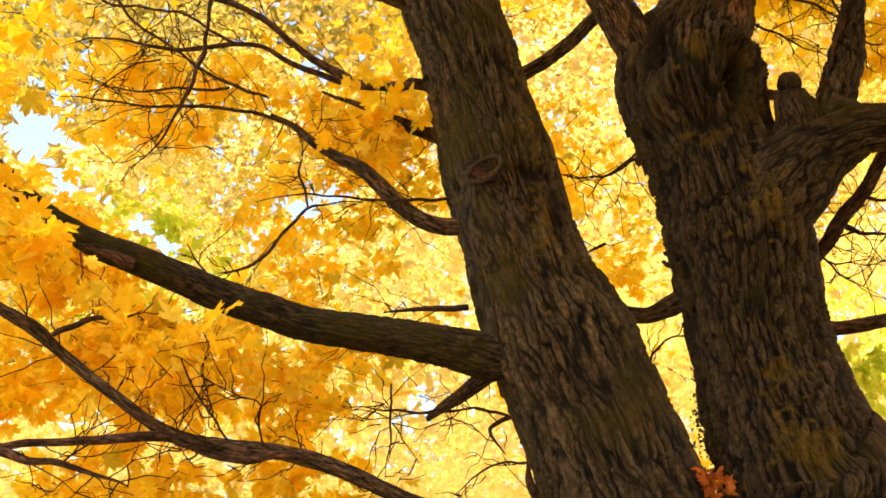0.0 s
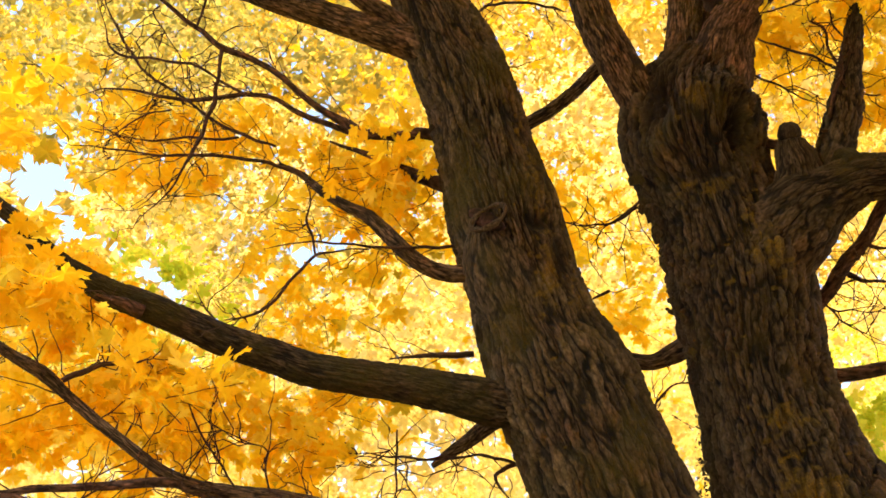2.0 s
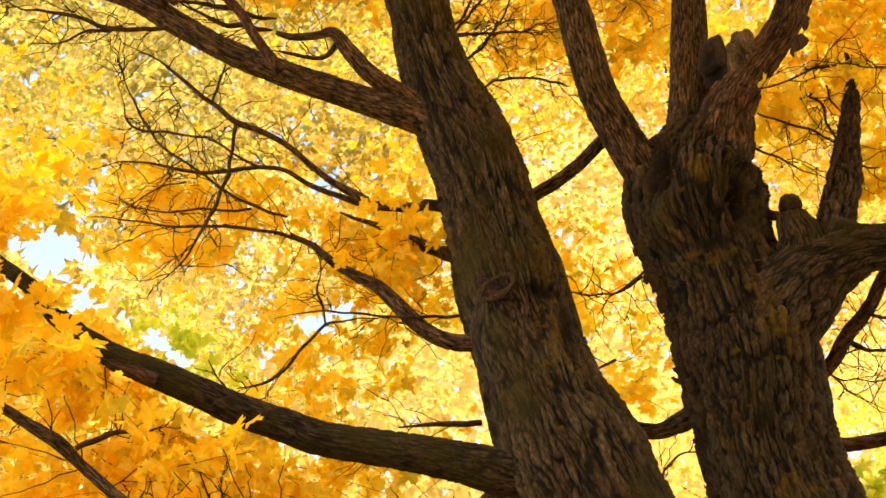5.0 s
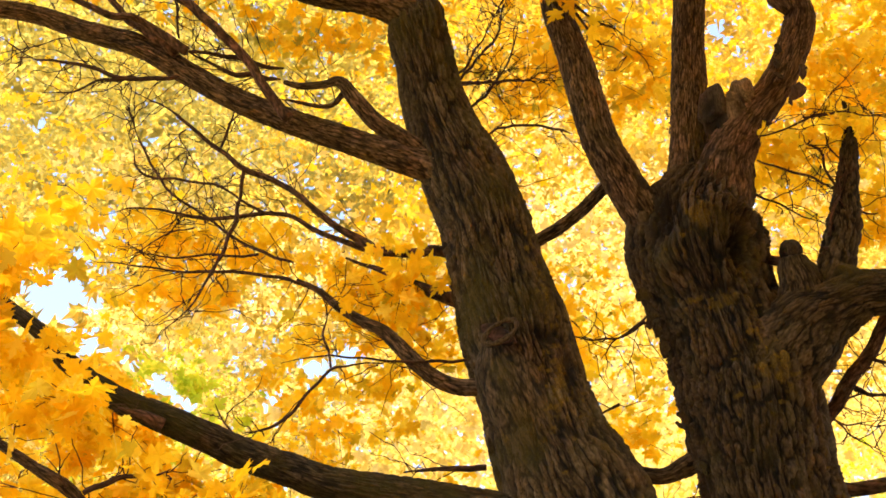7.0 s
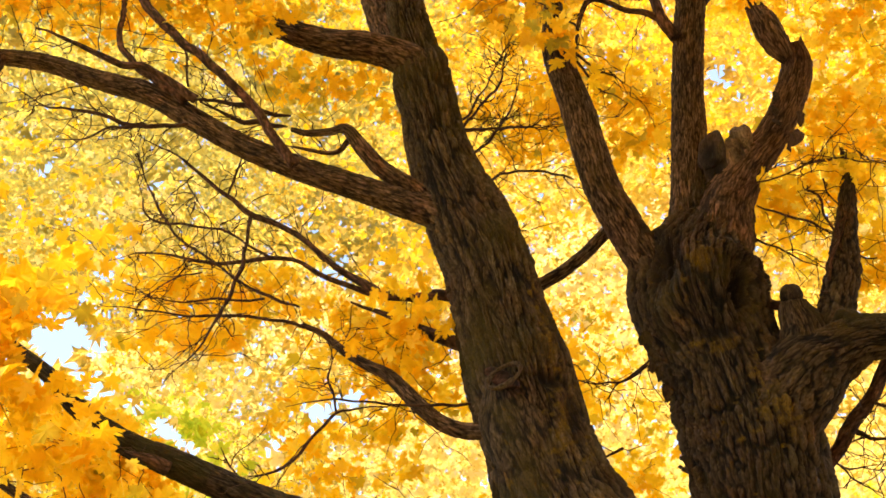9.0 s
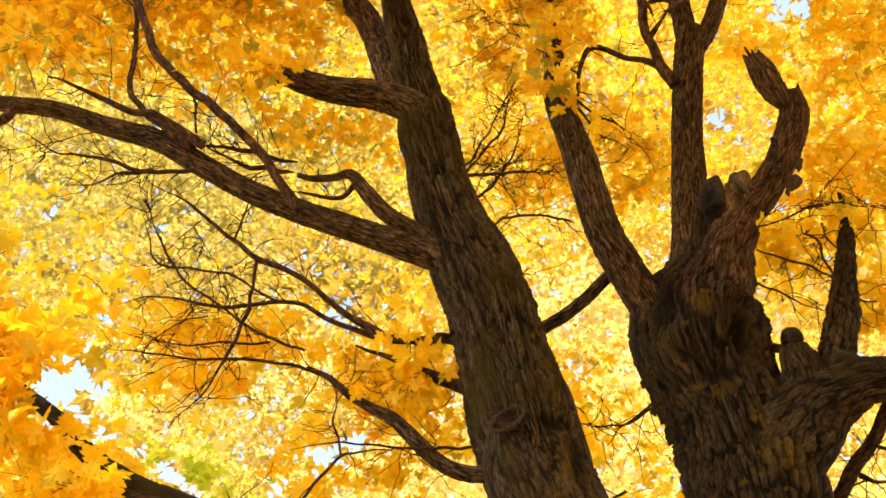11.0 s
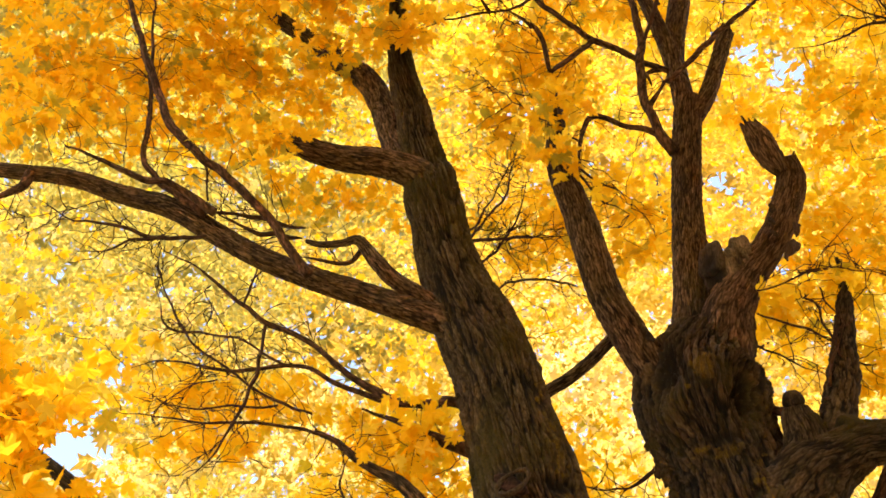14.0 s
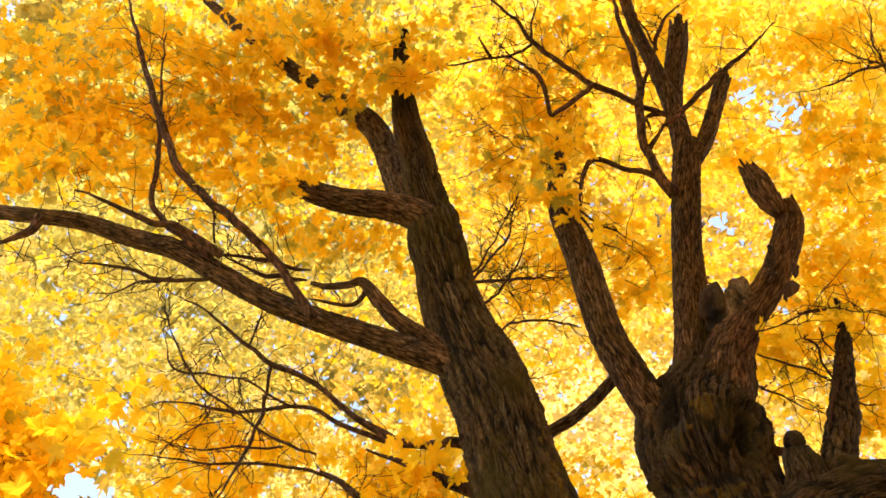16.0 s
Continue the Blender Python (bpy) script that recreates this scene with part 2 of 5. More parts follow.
def tube(name, points, mat, parent=None, label="", sides=10, step=0.04, bark=0.0, cell=(0.05, 0.25), lump=0.0, seed=1, twist=0.0, ragged=0.0, wander=0.0, category="", bumps=(), patches=()):
    """A limb: a closed tube along a smooth curve, with plates of bark that stand out from their furrows."""
    c, r = spline(points, step, 2.3 if name == "stem" else -9.0)
    n = len(c)
    along = np.r_[0, np.cumsum(np.linalg.norm(np.diff(c, axis=0), axis=1))]
    if wander:
        w = np.stack([waves(0, along, seed + i, 9.0) for i in range(3)], 1)
        q = along / 0.11
        for i in range(3):
            f = q - np.floor(q)
            w[:, i] = 0.5 * w[:, i] + 2.2 * ((hashed(np.floor(q), seed, i) - 0.5) * (1 - f) + (hashed(np.floor(q) + 1, seed, i) - 0.5) * f)
        c = c + w * wander * np.minimum(1, along / 0.1)[:, None]
    if name in ("twig", "branch", "limb"):
        BRANCH_LINES.append((c, r))
    t = np.gradient(c, axis=0)
    t /= np.linalg.norm(t, axis=1)[:, None] + 1e-9
    x = np.cross(t[0], (0, 1, 0.1))
    x /= np.linalg.norm(x)
    xs = []
    for k in range(n):
        x = x - t[k] * (x @ t[k])
        x /= np.linalg.norm(x)
        xs.append(x)
    xs = np.array(xs)
    ys = np.cross(t, xs)
    a = np.linspace(0, 2 * np.pi, sides, endpoint=False)
    if sides > 30:
        a = a + 0.6 * np.cos(a)
    A, V = np.meshgrid(a, along)
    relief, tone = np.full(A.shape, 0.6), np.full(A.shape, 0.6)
    h = np.zeros(A.shape)
    if lump:
        h += lump * r[:, None] * waves(A, V, seed, 3.2)
    if bark:
        period = max(3, round(2 * np.pi * float(np.median(r)) / cell[0]))
        U = A / (2 * np.pi) * period + twist * V
        k = V / cell[1]
        U = U + 0.55 * drift(U * 0.5, k * 0.5, max(2, period // 2), seed + 3) + 0.3 * drift(U, k * 2.2, period, seed + 4) + 0.16 * drift(U * 3, k * 9, period * 3, seed + 14)
        k = k + 0.3 * drift(U * 2, k, period * 2, seed + 15) + 0.12 * drift(U * 5, k * 5, period * 5, seed + 16)
        edge, own, du, dv = cells(U, k, period, seed + 20)
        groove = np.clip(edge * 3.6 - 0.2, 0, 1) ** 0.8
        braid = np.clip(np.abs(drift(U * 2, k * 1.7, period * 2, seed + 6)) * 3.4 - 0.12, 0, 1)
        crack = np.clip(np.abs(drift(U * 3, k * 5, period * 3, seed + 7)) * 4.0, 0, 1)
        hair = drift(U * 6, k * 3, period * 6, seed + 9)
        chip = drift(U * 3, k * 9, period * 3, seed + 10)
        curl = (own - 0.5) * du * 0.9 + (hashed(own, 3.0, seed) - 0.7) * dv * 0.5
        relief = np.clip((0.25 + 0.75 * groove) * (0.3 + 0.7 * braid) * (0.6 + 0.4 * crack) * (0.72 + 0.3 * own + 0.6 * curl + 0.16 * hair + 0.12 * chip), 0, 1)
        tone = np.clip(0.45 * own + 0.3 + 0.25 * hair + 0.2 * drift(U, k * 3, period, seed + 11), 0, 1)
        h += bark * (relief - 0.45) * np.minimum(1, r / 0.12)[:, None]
    R = r[:, None] + h
    hollow_shade, moss = np.zeros(A.shape), np.zeros(A.shape)
    if bumps or patches:
        Q = c[:, None] + xs[:, None] * (np.cos(A) * R)[..., None] + ys[:, None] * (np.sin(A) * R)[..., None]
        ripple = 1 + 0.45 * waves(A * 9, V, seed + 31, 37.0) + 0.35 * waves(A * 4, V, seed + 32, 90.0)
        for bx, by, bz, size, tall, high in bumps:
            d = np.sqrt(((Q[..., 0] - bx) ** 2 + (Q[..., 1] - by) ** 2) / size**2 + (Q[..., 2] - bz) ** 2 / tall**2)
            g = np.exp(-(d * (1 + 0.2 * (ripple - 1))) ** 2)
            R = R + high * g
            # a bump pressed inward also gets its shade painted in
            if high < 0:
                hollow_shade = np.maximum(hollow_shade, np.clip(g * 2.2 - 0.2, 0, 1))
        for bx, by, bz, size, tall in patches:
            d = np.sqrt(((Q[..., 0] - bx) ** 2 + (Q[..., 1] - by) ** 2) / size**2 + (Q[..., 2] - bz) ** 2 / tall**2)
            moss = np.maximum(moss, np.clip((1.25 - d * ripple) * 2.2, 0, 1))
    if ragged:
        tip = np.clip((along[-1] - along[-1] * 0 - V) / ragged, 0, 1)
        c_extra = (1 - tip)[..., None] * t[-1] * ragged * (hashed(np.floor(A * 3.1), 1.0, seed) - 0.4)[..., None]
    else:
        c_extra = 0
    P = c[:, None] + xs[:, None] * (np.cos(A) * R)[..., None] + ys[:, None] * (np.sin(A) * R)[..., None] + c_extra
    i = np.arange(n - 1)[:, None] * sides
    j = np.arange(sides)[None]
    jn = (j + 1) % sides
    quads = np.stack([i + j, i + jn, i + sides + jn, i + sides + j], -1).reshape(-1, 4)
    verts = np.vstack([P.reshape(-1, 3), c[0], c[-1] + (t[-1] * r[-1] * 0.4 if not ragged else -t[-1] * r[-1] * 0.6)])
    b = n * sides
    e = (n - 1) * sides
    j = j[0]
    jn = jn[0]
    caps = np.vstack([np.stack([jn, j, np.full(sides, b), np.full(sides, b)], -1), np.stack([e + j, e + jn, np.full(sides, b + 1), np.full(sides, b + 1)], -1)])
    grain = np.stack([np.cos(A) * r.mean(), np.sin(A) * r.mean(), V + seed], -1).reshape(-1, 3)
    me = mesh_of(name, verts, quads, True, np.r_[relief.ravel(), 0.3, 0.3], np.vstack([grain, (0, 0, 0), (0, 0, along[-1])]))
    bm = bmesh.new()
    bm.from_mesh(me)
    bm.verts.ensure_lookup_table()
    for q in caps:
        bm.faces.new([bm.verts[int(k)] for k in q[:3]]).smooth = True
    bm.to_mesh(me)
    bm.free()
    for key, value in (("tone", tone), ("hollow_shade", hollow_shade), ("moss", moss)) if bumps or patches else (("tone", tone),) if bark else ():
        me.attributes.new(key, "FLOAT", "POINT").data.foreach_set("value", np.r_[value.ravel(), 0, 0].astype(np.float32))
    return linked(name, me, mat, parent, label, category)


# ---- leaves ----
def leaf_shape(half):
    """A maple leaf in its own plane, stalk end at the origin, tip towards +y, about one unit across: (verts, triangles)."""
    ring = half + [(-x, y) for x, y in half[-2:0:-1]]
    v = [(0.0, 0.33, 0.0)] + [(x, y, 0.0) for x, y in ring]
    v = np.array(v)
    v[:, 2] = -0.16 * np.abs(v[:, 0]) - 0.16 * (v[:, 1] - 0.3) ** 2 + 0.05 * np.sin(9 * v[:, 1] + 5 * v[:, 0])
    n = len(ring)
    return v, np.array([(0, k + 1, (k + 1) % n + 1) for k in range(n)])


LEAF_FINE = leaf_shape([(0.0, 0.0), (0.16, -0.06), (0.36, -0.02), (0.24, 0.12), (0.50, 0.22), (0.42, 0.27), (0.52, 0.44), (0.38, 0.44), (0.36, 0.55),
                        (0.13, 0.43), (0.21, 0.66), (0.12, 0.72), (0.10, 0.82), (0.0, 1.0)])
LEAF_FAINT = (np.array([(0, 0, 0), (0.55, 0.38, -0.12), (0.19, 0.42, 0), (0, 1, -0.14), (-0.19, 0.42, 0), (-0.55, 0.38, -0.12)]), np.array([(0, 1, 2), (0, 2, 3), (0, 3, 4), (0, 4, 5)]))
rng = np.random.default_rng(7)


def unit(v):
    return v / (np.linalg.norm(v, axis=-1, keepdims=True) + 1e-9)


def leaf_axes(n, up=0.6, spread=0.7, tip=None, droop=0.5):
    """Random turns: rows of right, tip and normal."""
    z = unit(rng.normal(size=(n, 3)) * spread + (0, 0, up))
    y = rng.normal(size=(n, 3)) + (0, 0, -droop)
    if tip is not None:
        y = y * 0.5 + tip
    y = unit(y - z * (y * z).sum(1, keepdims=True))
    return np.stack([np.cross(y, z), y, z], 1)


def leaves_mesh(name, shape, places, axes, sizes):
    v, f = shape
    n = len(places)
    squash = rng.uniform(0.85, 1.12, (n, 1))
    local = np.repeat(v[None], n, 0) * sizes[:, None, None]
    local[:, :, 0] *= squash
    local[:, :, 2] *= rng.uniform(0.2, 2.0, (n, 1))
    P = np.einsum("nki,nij->nkj", local, axes) + places[:, None]
    F = f[None] + (np.arange(n) * len(v))[:, None, None]
    return mesh_of(name, P.reshape(-1, 3), F.reshape(-1, 3))


GAPS = [(-6.25, 8.95, 1.05), (-5.6, 8.1, 0.44), (-5.0, 7.8, 0.38), (-2.1, 7.75, 0.45), (-1.6, 7.9, 0.33), (-2.7, 7.2, 0.33), (-4.35, 7.4, 0.43), (-4.05, 7.1, 0.33),
        (-5.0, 4.6, 0.33), (-0.3, 4.7, 0.31), (6.4, 9.0, 0.53), (5.7, 5.8, 0.26), (6.7, 17.8, 1.0), (5.9, 18.4, 0.65), (4.76, 14.5, 0.43), (5.7, 14.3, 0.38),
        (-5.3, 12.0, 0.30), (-7.7, 13.1, 0.25), (-5.7, 10.3, 0.30), (-2.0, 10.2, 0.35), (-3.3, 8.4, 0.20), (-7.2, 12.4, 0.30), (1.1, 5.0, 0.38)]
STAND = np.array((-0.03, -0.25, 1.58))


def gap_free(p):
    """Which places do not lie in an opening of the canopy, through which the sky shows from the clearing."""
    w = (p - STAND) * ((13.3 - STAND[1]) / (p[:, 1] - STAND[1]))[:, None]
    q = w + STAND
    ok = np.ones(len(p), bool)
    for x, z, r in GAPS:
        d = np.hypot(q[:, 0] - x, (q[:, 2] - z) * 0.8)
        ok &= d > r * 0.72 * (0.8 + 0.35 * np.sin(q[:, 0] * 7 + q[:, 2] * 11))
    return ok


# ---- ground ----
m_ground, t, out = material("leaf_litter")
co = t.nodes.new("ShaderNodeTexCoord").outputs["Object"]
c = mixed(t, ramp(t, noise_of(t, co, 0.35, 5), [(0.4, (0, 0, 0)), (0.62, (1, 1, 1))]), (0.07, 0.09, 0.025), (0.42, 0.24, 0.04))
c = mixed(t, noise_of(t, co, 14, 6, 0.75), c, (0.3, 0.16, 0.035))
p = node(t, "ShaderNodeBsdfPrincipled", Roughness=0.95)
t.links.new(c, p.inputs["Base Color"])
b = node(t, "ShaderNodeBump", Strength=0.8, Distance=0.05)
t.links.new(noise_of(t, co, 18, 6, 0.7), b.inputs["Height"])
t.links.new(b.outputs[0], p.inputs["Normal"])
t.links.new(p.outputs[0], out.inputs[0])
gx = np.r_[-900, -200, np.linspace(-40, 40, 41), 200, 900]
GX, GY = np.meshgrid(gx, gx)
GZ = 0.12 * np.sin(GX * 0.31) * np.cos(GY * 0.27 + 1) * (np.hypot(GX, GY) < 45)
i, j = np.meshgrid(np.arange(len(gx) - 1), np.arange(len(gx) - 1))
k = (i * len(gx) + j).ravel()
linked("ground", mesh_of("ground", np.stack([GX, GY, GZ], -1).reshape(-1, 3), np.stack([k, k + 1, k + 1 + len(gx), k + len(gx)], -1), True), m_ground,
       None, "grassy park ground strewn with fallen yellow leaves", "ground", "structure")

# ---- the two-stemmed maple ----
tree = tagged(new("maple_tree"), "old two-stemmed maple with furrowed bark and golden autumn leaves", "tree")
tree.location = (0, 0, 0)
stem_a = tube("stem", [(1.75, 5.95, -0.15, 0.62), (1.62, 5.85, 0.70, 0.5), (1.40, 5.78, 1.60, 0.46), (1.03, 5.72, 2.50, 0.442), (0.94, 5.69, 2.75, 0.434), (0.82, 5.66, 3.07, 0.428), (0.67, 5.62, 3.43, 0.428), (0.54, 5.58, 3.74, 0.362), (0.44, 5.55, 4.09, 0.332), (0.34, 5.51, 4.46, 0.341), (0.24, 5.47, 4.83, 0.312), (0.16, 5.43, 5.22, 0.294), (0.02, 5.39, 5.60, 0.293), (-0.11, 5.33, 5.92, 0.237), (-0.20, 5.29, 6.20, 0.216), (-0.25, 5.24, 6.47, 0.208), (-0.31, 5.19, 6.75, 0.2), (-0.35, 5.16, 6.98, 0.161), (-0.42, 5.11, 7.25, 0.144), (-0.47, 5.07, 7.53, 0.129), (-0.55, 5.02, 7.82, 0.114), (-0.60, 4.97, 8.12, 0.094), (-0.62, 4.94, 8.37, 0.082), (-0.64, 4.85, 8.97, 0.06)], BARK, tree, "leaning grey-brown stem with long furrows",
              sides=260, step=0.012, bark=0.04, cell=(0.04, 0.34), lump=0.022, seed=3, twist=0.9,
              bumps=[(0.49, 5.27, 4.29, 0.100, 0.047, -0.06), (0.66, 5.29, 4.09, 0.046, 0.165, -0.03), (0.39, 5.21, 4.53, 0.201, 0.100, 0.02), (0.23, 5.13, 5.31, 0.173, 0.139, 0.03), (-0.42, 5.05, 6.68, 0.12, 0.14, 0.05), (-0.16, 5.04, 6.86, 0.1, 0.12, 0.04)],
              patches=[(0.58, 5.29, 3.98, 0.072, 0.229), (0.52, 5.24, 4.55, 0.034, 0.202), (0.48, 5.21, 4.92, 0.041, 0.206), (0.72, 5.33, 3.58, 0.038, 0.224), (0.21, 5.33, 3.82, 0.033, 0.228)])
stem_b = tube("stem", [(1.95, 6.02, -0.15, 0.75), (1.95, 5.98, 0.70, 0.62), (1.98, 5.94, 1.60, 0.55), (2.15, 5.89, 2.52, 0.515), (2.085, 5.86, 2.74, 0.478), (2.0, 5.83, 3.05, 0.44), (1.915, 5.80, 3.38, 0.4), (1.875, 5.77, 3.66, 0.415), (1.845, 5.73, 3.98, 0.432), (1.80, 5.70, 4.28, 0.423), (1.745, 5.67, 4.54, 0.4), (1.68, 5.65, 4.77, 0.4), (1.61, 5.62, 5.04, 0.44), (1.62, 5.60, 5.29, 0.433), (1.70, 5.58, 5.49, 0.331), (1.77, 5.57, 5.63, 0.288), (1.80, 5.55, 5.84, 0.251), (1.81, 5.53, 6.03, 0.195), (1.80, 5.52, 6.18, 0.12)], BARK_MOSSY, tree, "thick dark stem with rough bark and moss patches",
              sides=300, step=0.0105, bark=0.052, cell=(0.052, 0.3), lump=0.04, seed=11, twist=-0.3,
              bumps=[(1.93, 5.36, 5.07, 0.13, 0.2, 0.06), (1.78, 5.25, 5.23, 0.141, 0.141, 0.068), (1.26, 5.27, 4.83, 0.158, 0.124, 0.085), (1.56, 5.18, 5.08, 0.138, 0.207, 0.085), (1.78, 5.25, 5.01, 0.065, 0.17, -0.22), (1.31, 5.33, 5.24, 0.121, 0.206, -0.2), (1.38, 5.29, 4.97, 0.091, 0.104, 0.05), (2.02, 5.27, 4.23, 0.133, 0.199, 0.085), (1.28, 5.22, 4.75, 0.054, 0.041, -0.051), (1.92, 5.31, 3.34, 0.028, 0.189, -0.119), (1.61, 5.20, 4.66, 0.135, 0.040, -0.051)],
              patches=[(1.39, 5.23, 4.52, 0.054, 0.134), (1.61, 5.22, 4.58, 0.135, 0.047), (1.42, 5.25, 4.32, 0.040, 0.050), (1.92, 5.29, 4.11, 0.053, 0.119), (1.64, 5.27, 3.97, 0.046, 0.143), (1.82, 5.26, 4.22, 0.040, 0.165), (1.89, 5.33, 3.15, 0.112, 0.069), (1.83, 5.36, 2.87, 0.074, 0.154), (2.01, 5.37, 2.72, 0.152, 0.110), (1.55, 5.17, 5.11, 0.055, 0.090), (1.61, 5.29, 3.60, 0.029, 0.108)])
tube("limb", [(-0.27, 5.26, 6.78, 0.132), (-0.43, 5.29, 7.05, 0.149), (-0.59, 5.31, 7.36, 0.134), (-0.74, 5.33, 7.83, 0.111), (-0.91, 5.35, 8.25, 0.109), (-1.18, 5.38, 8.56, 0.097), (-1.43, 5.41, 8.86, 0.083), (-1.75, 5.43, 9.19, 0.075), (-2.26, 5.47, 9.78, 0.061), (-2.83, 5.50, 10.50, 0.047)], BARK_LIMB, stem_a, sides=104, step=0.018, bark=0.015, cell=(0.022, 0.16), lump=0.07, seed=2)
tube("limb", [(-0.18, 5.15, 6.66, 0.103), (-0.37, 5.08, 6.81, 0.13), (-0.61, 5.01, 6.88, 0.121), (-0.78, 4.96, 6.88, 0.112), (-0.97, 4.92, 6.87, 0.099), (-1.16, 4.87, 6.88, 0.09), (-1.32, 4.82, 6.91, 0.081), (-1.47, 4.78, 6.93, 0.05), (-1.58, 4.75, 6.97, 0.02)], BARK_LIMB, stem_a, sides=91, step=0.018, bark=0.015, cell=(0.022, 0.16), lump=0.07, seed=3)
tube("limb", [(-0.07, 5.33, 5.54, 0.12), (-0.25, 5.30, 5.63, 0.12), (-0.53, 5.26, 5.71, 0.097), (-0.87, 5.21, 5.81, 0.089), (-1.21, 5.17, 5.92, 0.085), (-1.56, 5.11, 6.05, 0.082), (-1.91, 5.05, 6.24, 0.083), (-2.26, 4.99, 6.43, 0.079), (-2.65, 4.94, 6.53, 0.071), (-3.04, 4.89, 6.65, 0.063), (-3.50, 4.84, 6.68, 0.059), (-4.12, 4.77, 6.72, 0.05)], BARK_LIMB, stem_a, sides=84, step=0.018, bark=0.015, cell=(0.022, 0.16), lump=0.07, seed=4)
tube("limb", [(-0.29, 5.25, 5.73, 0.06), (-0.43, 5.20, 5.80, 0.06), (-0.58, 5.14, 5.87, 0.06), (-0.71, 5.07, 5.99, 0.053), (-0.81, 5.01, 6.10, 0.041), (-0.87, 5.00, 6.11, 0.032), (-0.92, 4.98, 6.07, 0.028), (-1.08, 4.94, 6.02, 0.024), (-1.19, 4.91, 6.03, 0.016)], BARK_LIMB, stem_a, sides=42, step=0.018, bark=0.013, cell=(0.022, 0.16), lump=0.07, seed=5)
tube("branch", [(-0.81, 5.14, 6.14, 0.0250), (-0.84, 5.13, 6.08, 0.0210), (-0.88, 5.10, 5.99, 0.0180), (-0.96, 5.06, 5.94, 0.0150), (-1.11, 4.98, 5.92, 0.0112), (-1.21, 4.92, 5.88, 0.0031)], BARK_YOUNG, stem_a, sides=16, step=0.025, bark=0.006, cell=(0.02, 0.08), lump=0.09, wander=0.01, seed=6)
tube("branch", [(-1.15, 4.99, 5.78, 0.0400), (-1.26, 4.94, 5.91, 0.0360), (-1.41, 4.88, 6.12, 0.0330), (-1.59, 4.81, 6.31, 0.0330), (-1.80, 4.74, 6.50, 0.0340), (-2.03, 4.67, 6.69, 0.0320), (-2.25, 4.60, 6.92, 0.0320), (-2.40, 4.52, 7.24, 0.0310), (-2.59, 4.40, 7.69, 0.0270), (-2.75, 4.29, 8.14, 0.0173), (-2.94, 4.17, 8.69, 0.0066)], BARK_YOUNG, stem_a, sides=16, step=0.025, bark=0.006, cell=(0.02, 0.08), lump=0.09, wander=0.01, seed=7)
tube("twig", [(-1.24, 5.01, 6.14, 0.0060), (-1.32, 5.01, 6.16, 0.0160), (-1.51, 5.01, 6.18, 0.0190), (-1.69, 5.00, 6.24, 0.0120), (-1.92, 4.99, 6.38, 0.0056)], BARK_YOUNG, stem_a, sides=7, step=0.025, lump=0.12, wander=0.012, seed=8)
tube("twig", [(-1.22, 5.00, 6.23, 0.0060), (-1.31, 5.00, 6.24, 0.0130), (-1.53, 4.99, 6.32, 0.0190), (-1.79, 4.99, 6.36, 0.0120), (-2.01, 4.99, 6.40, 0.0056)], BARK_YOUNG, stem_a, sides=7, step=0.025, lump=0.12, wander=0.012, seed=9)
tube("branch", [(-1.87, 4.87, 6.27, 0.0380), (-2.04, 4.80, 6.36, 0.0290), (-2.22, 4.72, 6.43, 0.0250), (-2.37, 4.67, 6.43, 0.0250), (-2.65, 4.56, 6.50, 0.0158), (-2.93, 4.45, 6.56, 0.0060)], BARK_YOUNG, stem_a, sides=16, step=0.025, bark=0.006, cell=(0.02, 0.08), lump=0.09, wander=0.01, seed=10)
tube("branch", [(-1.96, 4.93, 6.31, 0.0380), (-2.17, 4.88, 6.46, 0.0340), (-2.36, 4.84, 6.60, 0.0260), (-2.49, 4.79, 6.82, 0.0220), (-2.48, 4.71, 7.16, 0.0180), (-2.56, 4.58, 7.77, 0.0135), (-2.62, 4.45, 8.44, 0.0052)], BARK_YOUNG, stem_a, sides=16, step=0.025, bark=0.006, cell=(0.02, 0.08), lump=0.09, wander=0.01, seed=11)
tube("twig", [(-1.94, 4.86, 6.38, 0.0090), (-1.96, 4.73, 6.56, 0.0067), (-2.05, 4.63, 6.67, 0.0031)], BARK_YOUNG, stem_a, sides=7, step=0.025, lump=0.12, wander=0.012, seed=12)
tube("twig", [(-1.77, 5.00, 6.20, 0.0160), (-2.10, 5.01, 6.16, 0.0160), (-2.40, 5.01, 6.18, 0.0160), (-2.67, 5.00, 6.28, 0.0130), (-2.94, 4.99, 6.32, 0.0075), (-3.19, 4.98, 6.45, 0.0021)], BARK_YOUNG, stem_a, sides=7, step=0.025, lump=0.12, wander=0.012, seed=13)
tube("twig", [(-2.27, 5.01, 6.17, 0.0130), (-2.52, 5.01, 6.13, 0.0090), (-2.67, 5.02, 6.06, 0.0067), (-2.88, 5.02, 6.04, 0.0021)], BARK_YOUNG, stem_a, sides=7, step=0.025, lump=0.12, wander=0.012, seed=14)
tube("branch", [(-3.32, 4.83, 6.64, 0.0430), (-3.33, 4.80, 6.49, 0.0380), (-3.39, 4.75, 6.36, 0.0255), (-3.48, 4.68, 6.21, 0.0101)], BARK_YOUNG, stem_a, sides=16, step=0.025, bark=0.006, cell=(0.02, 0.08), lump=0.09, wander=0.01, seed=15)
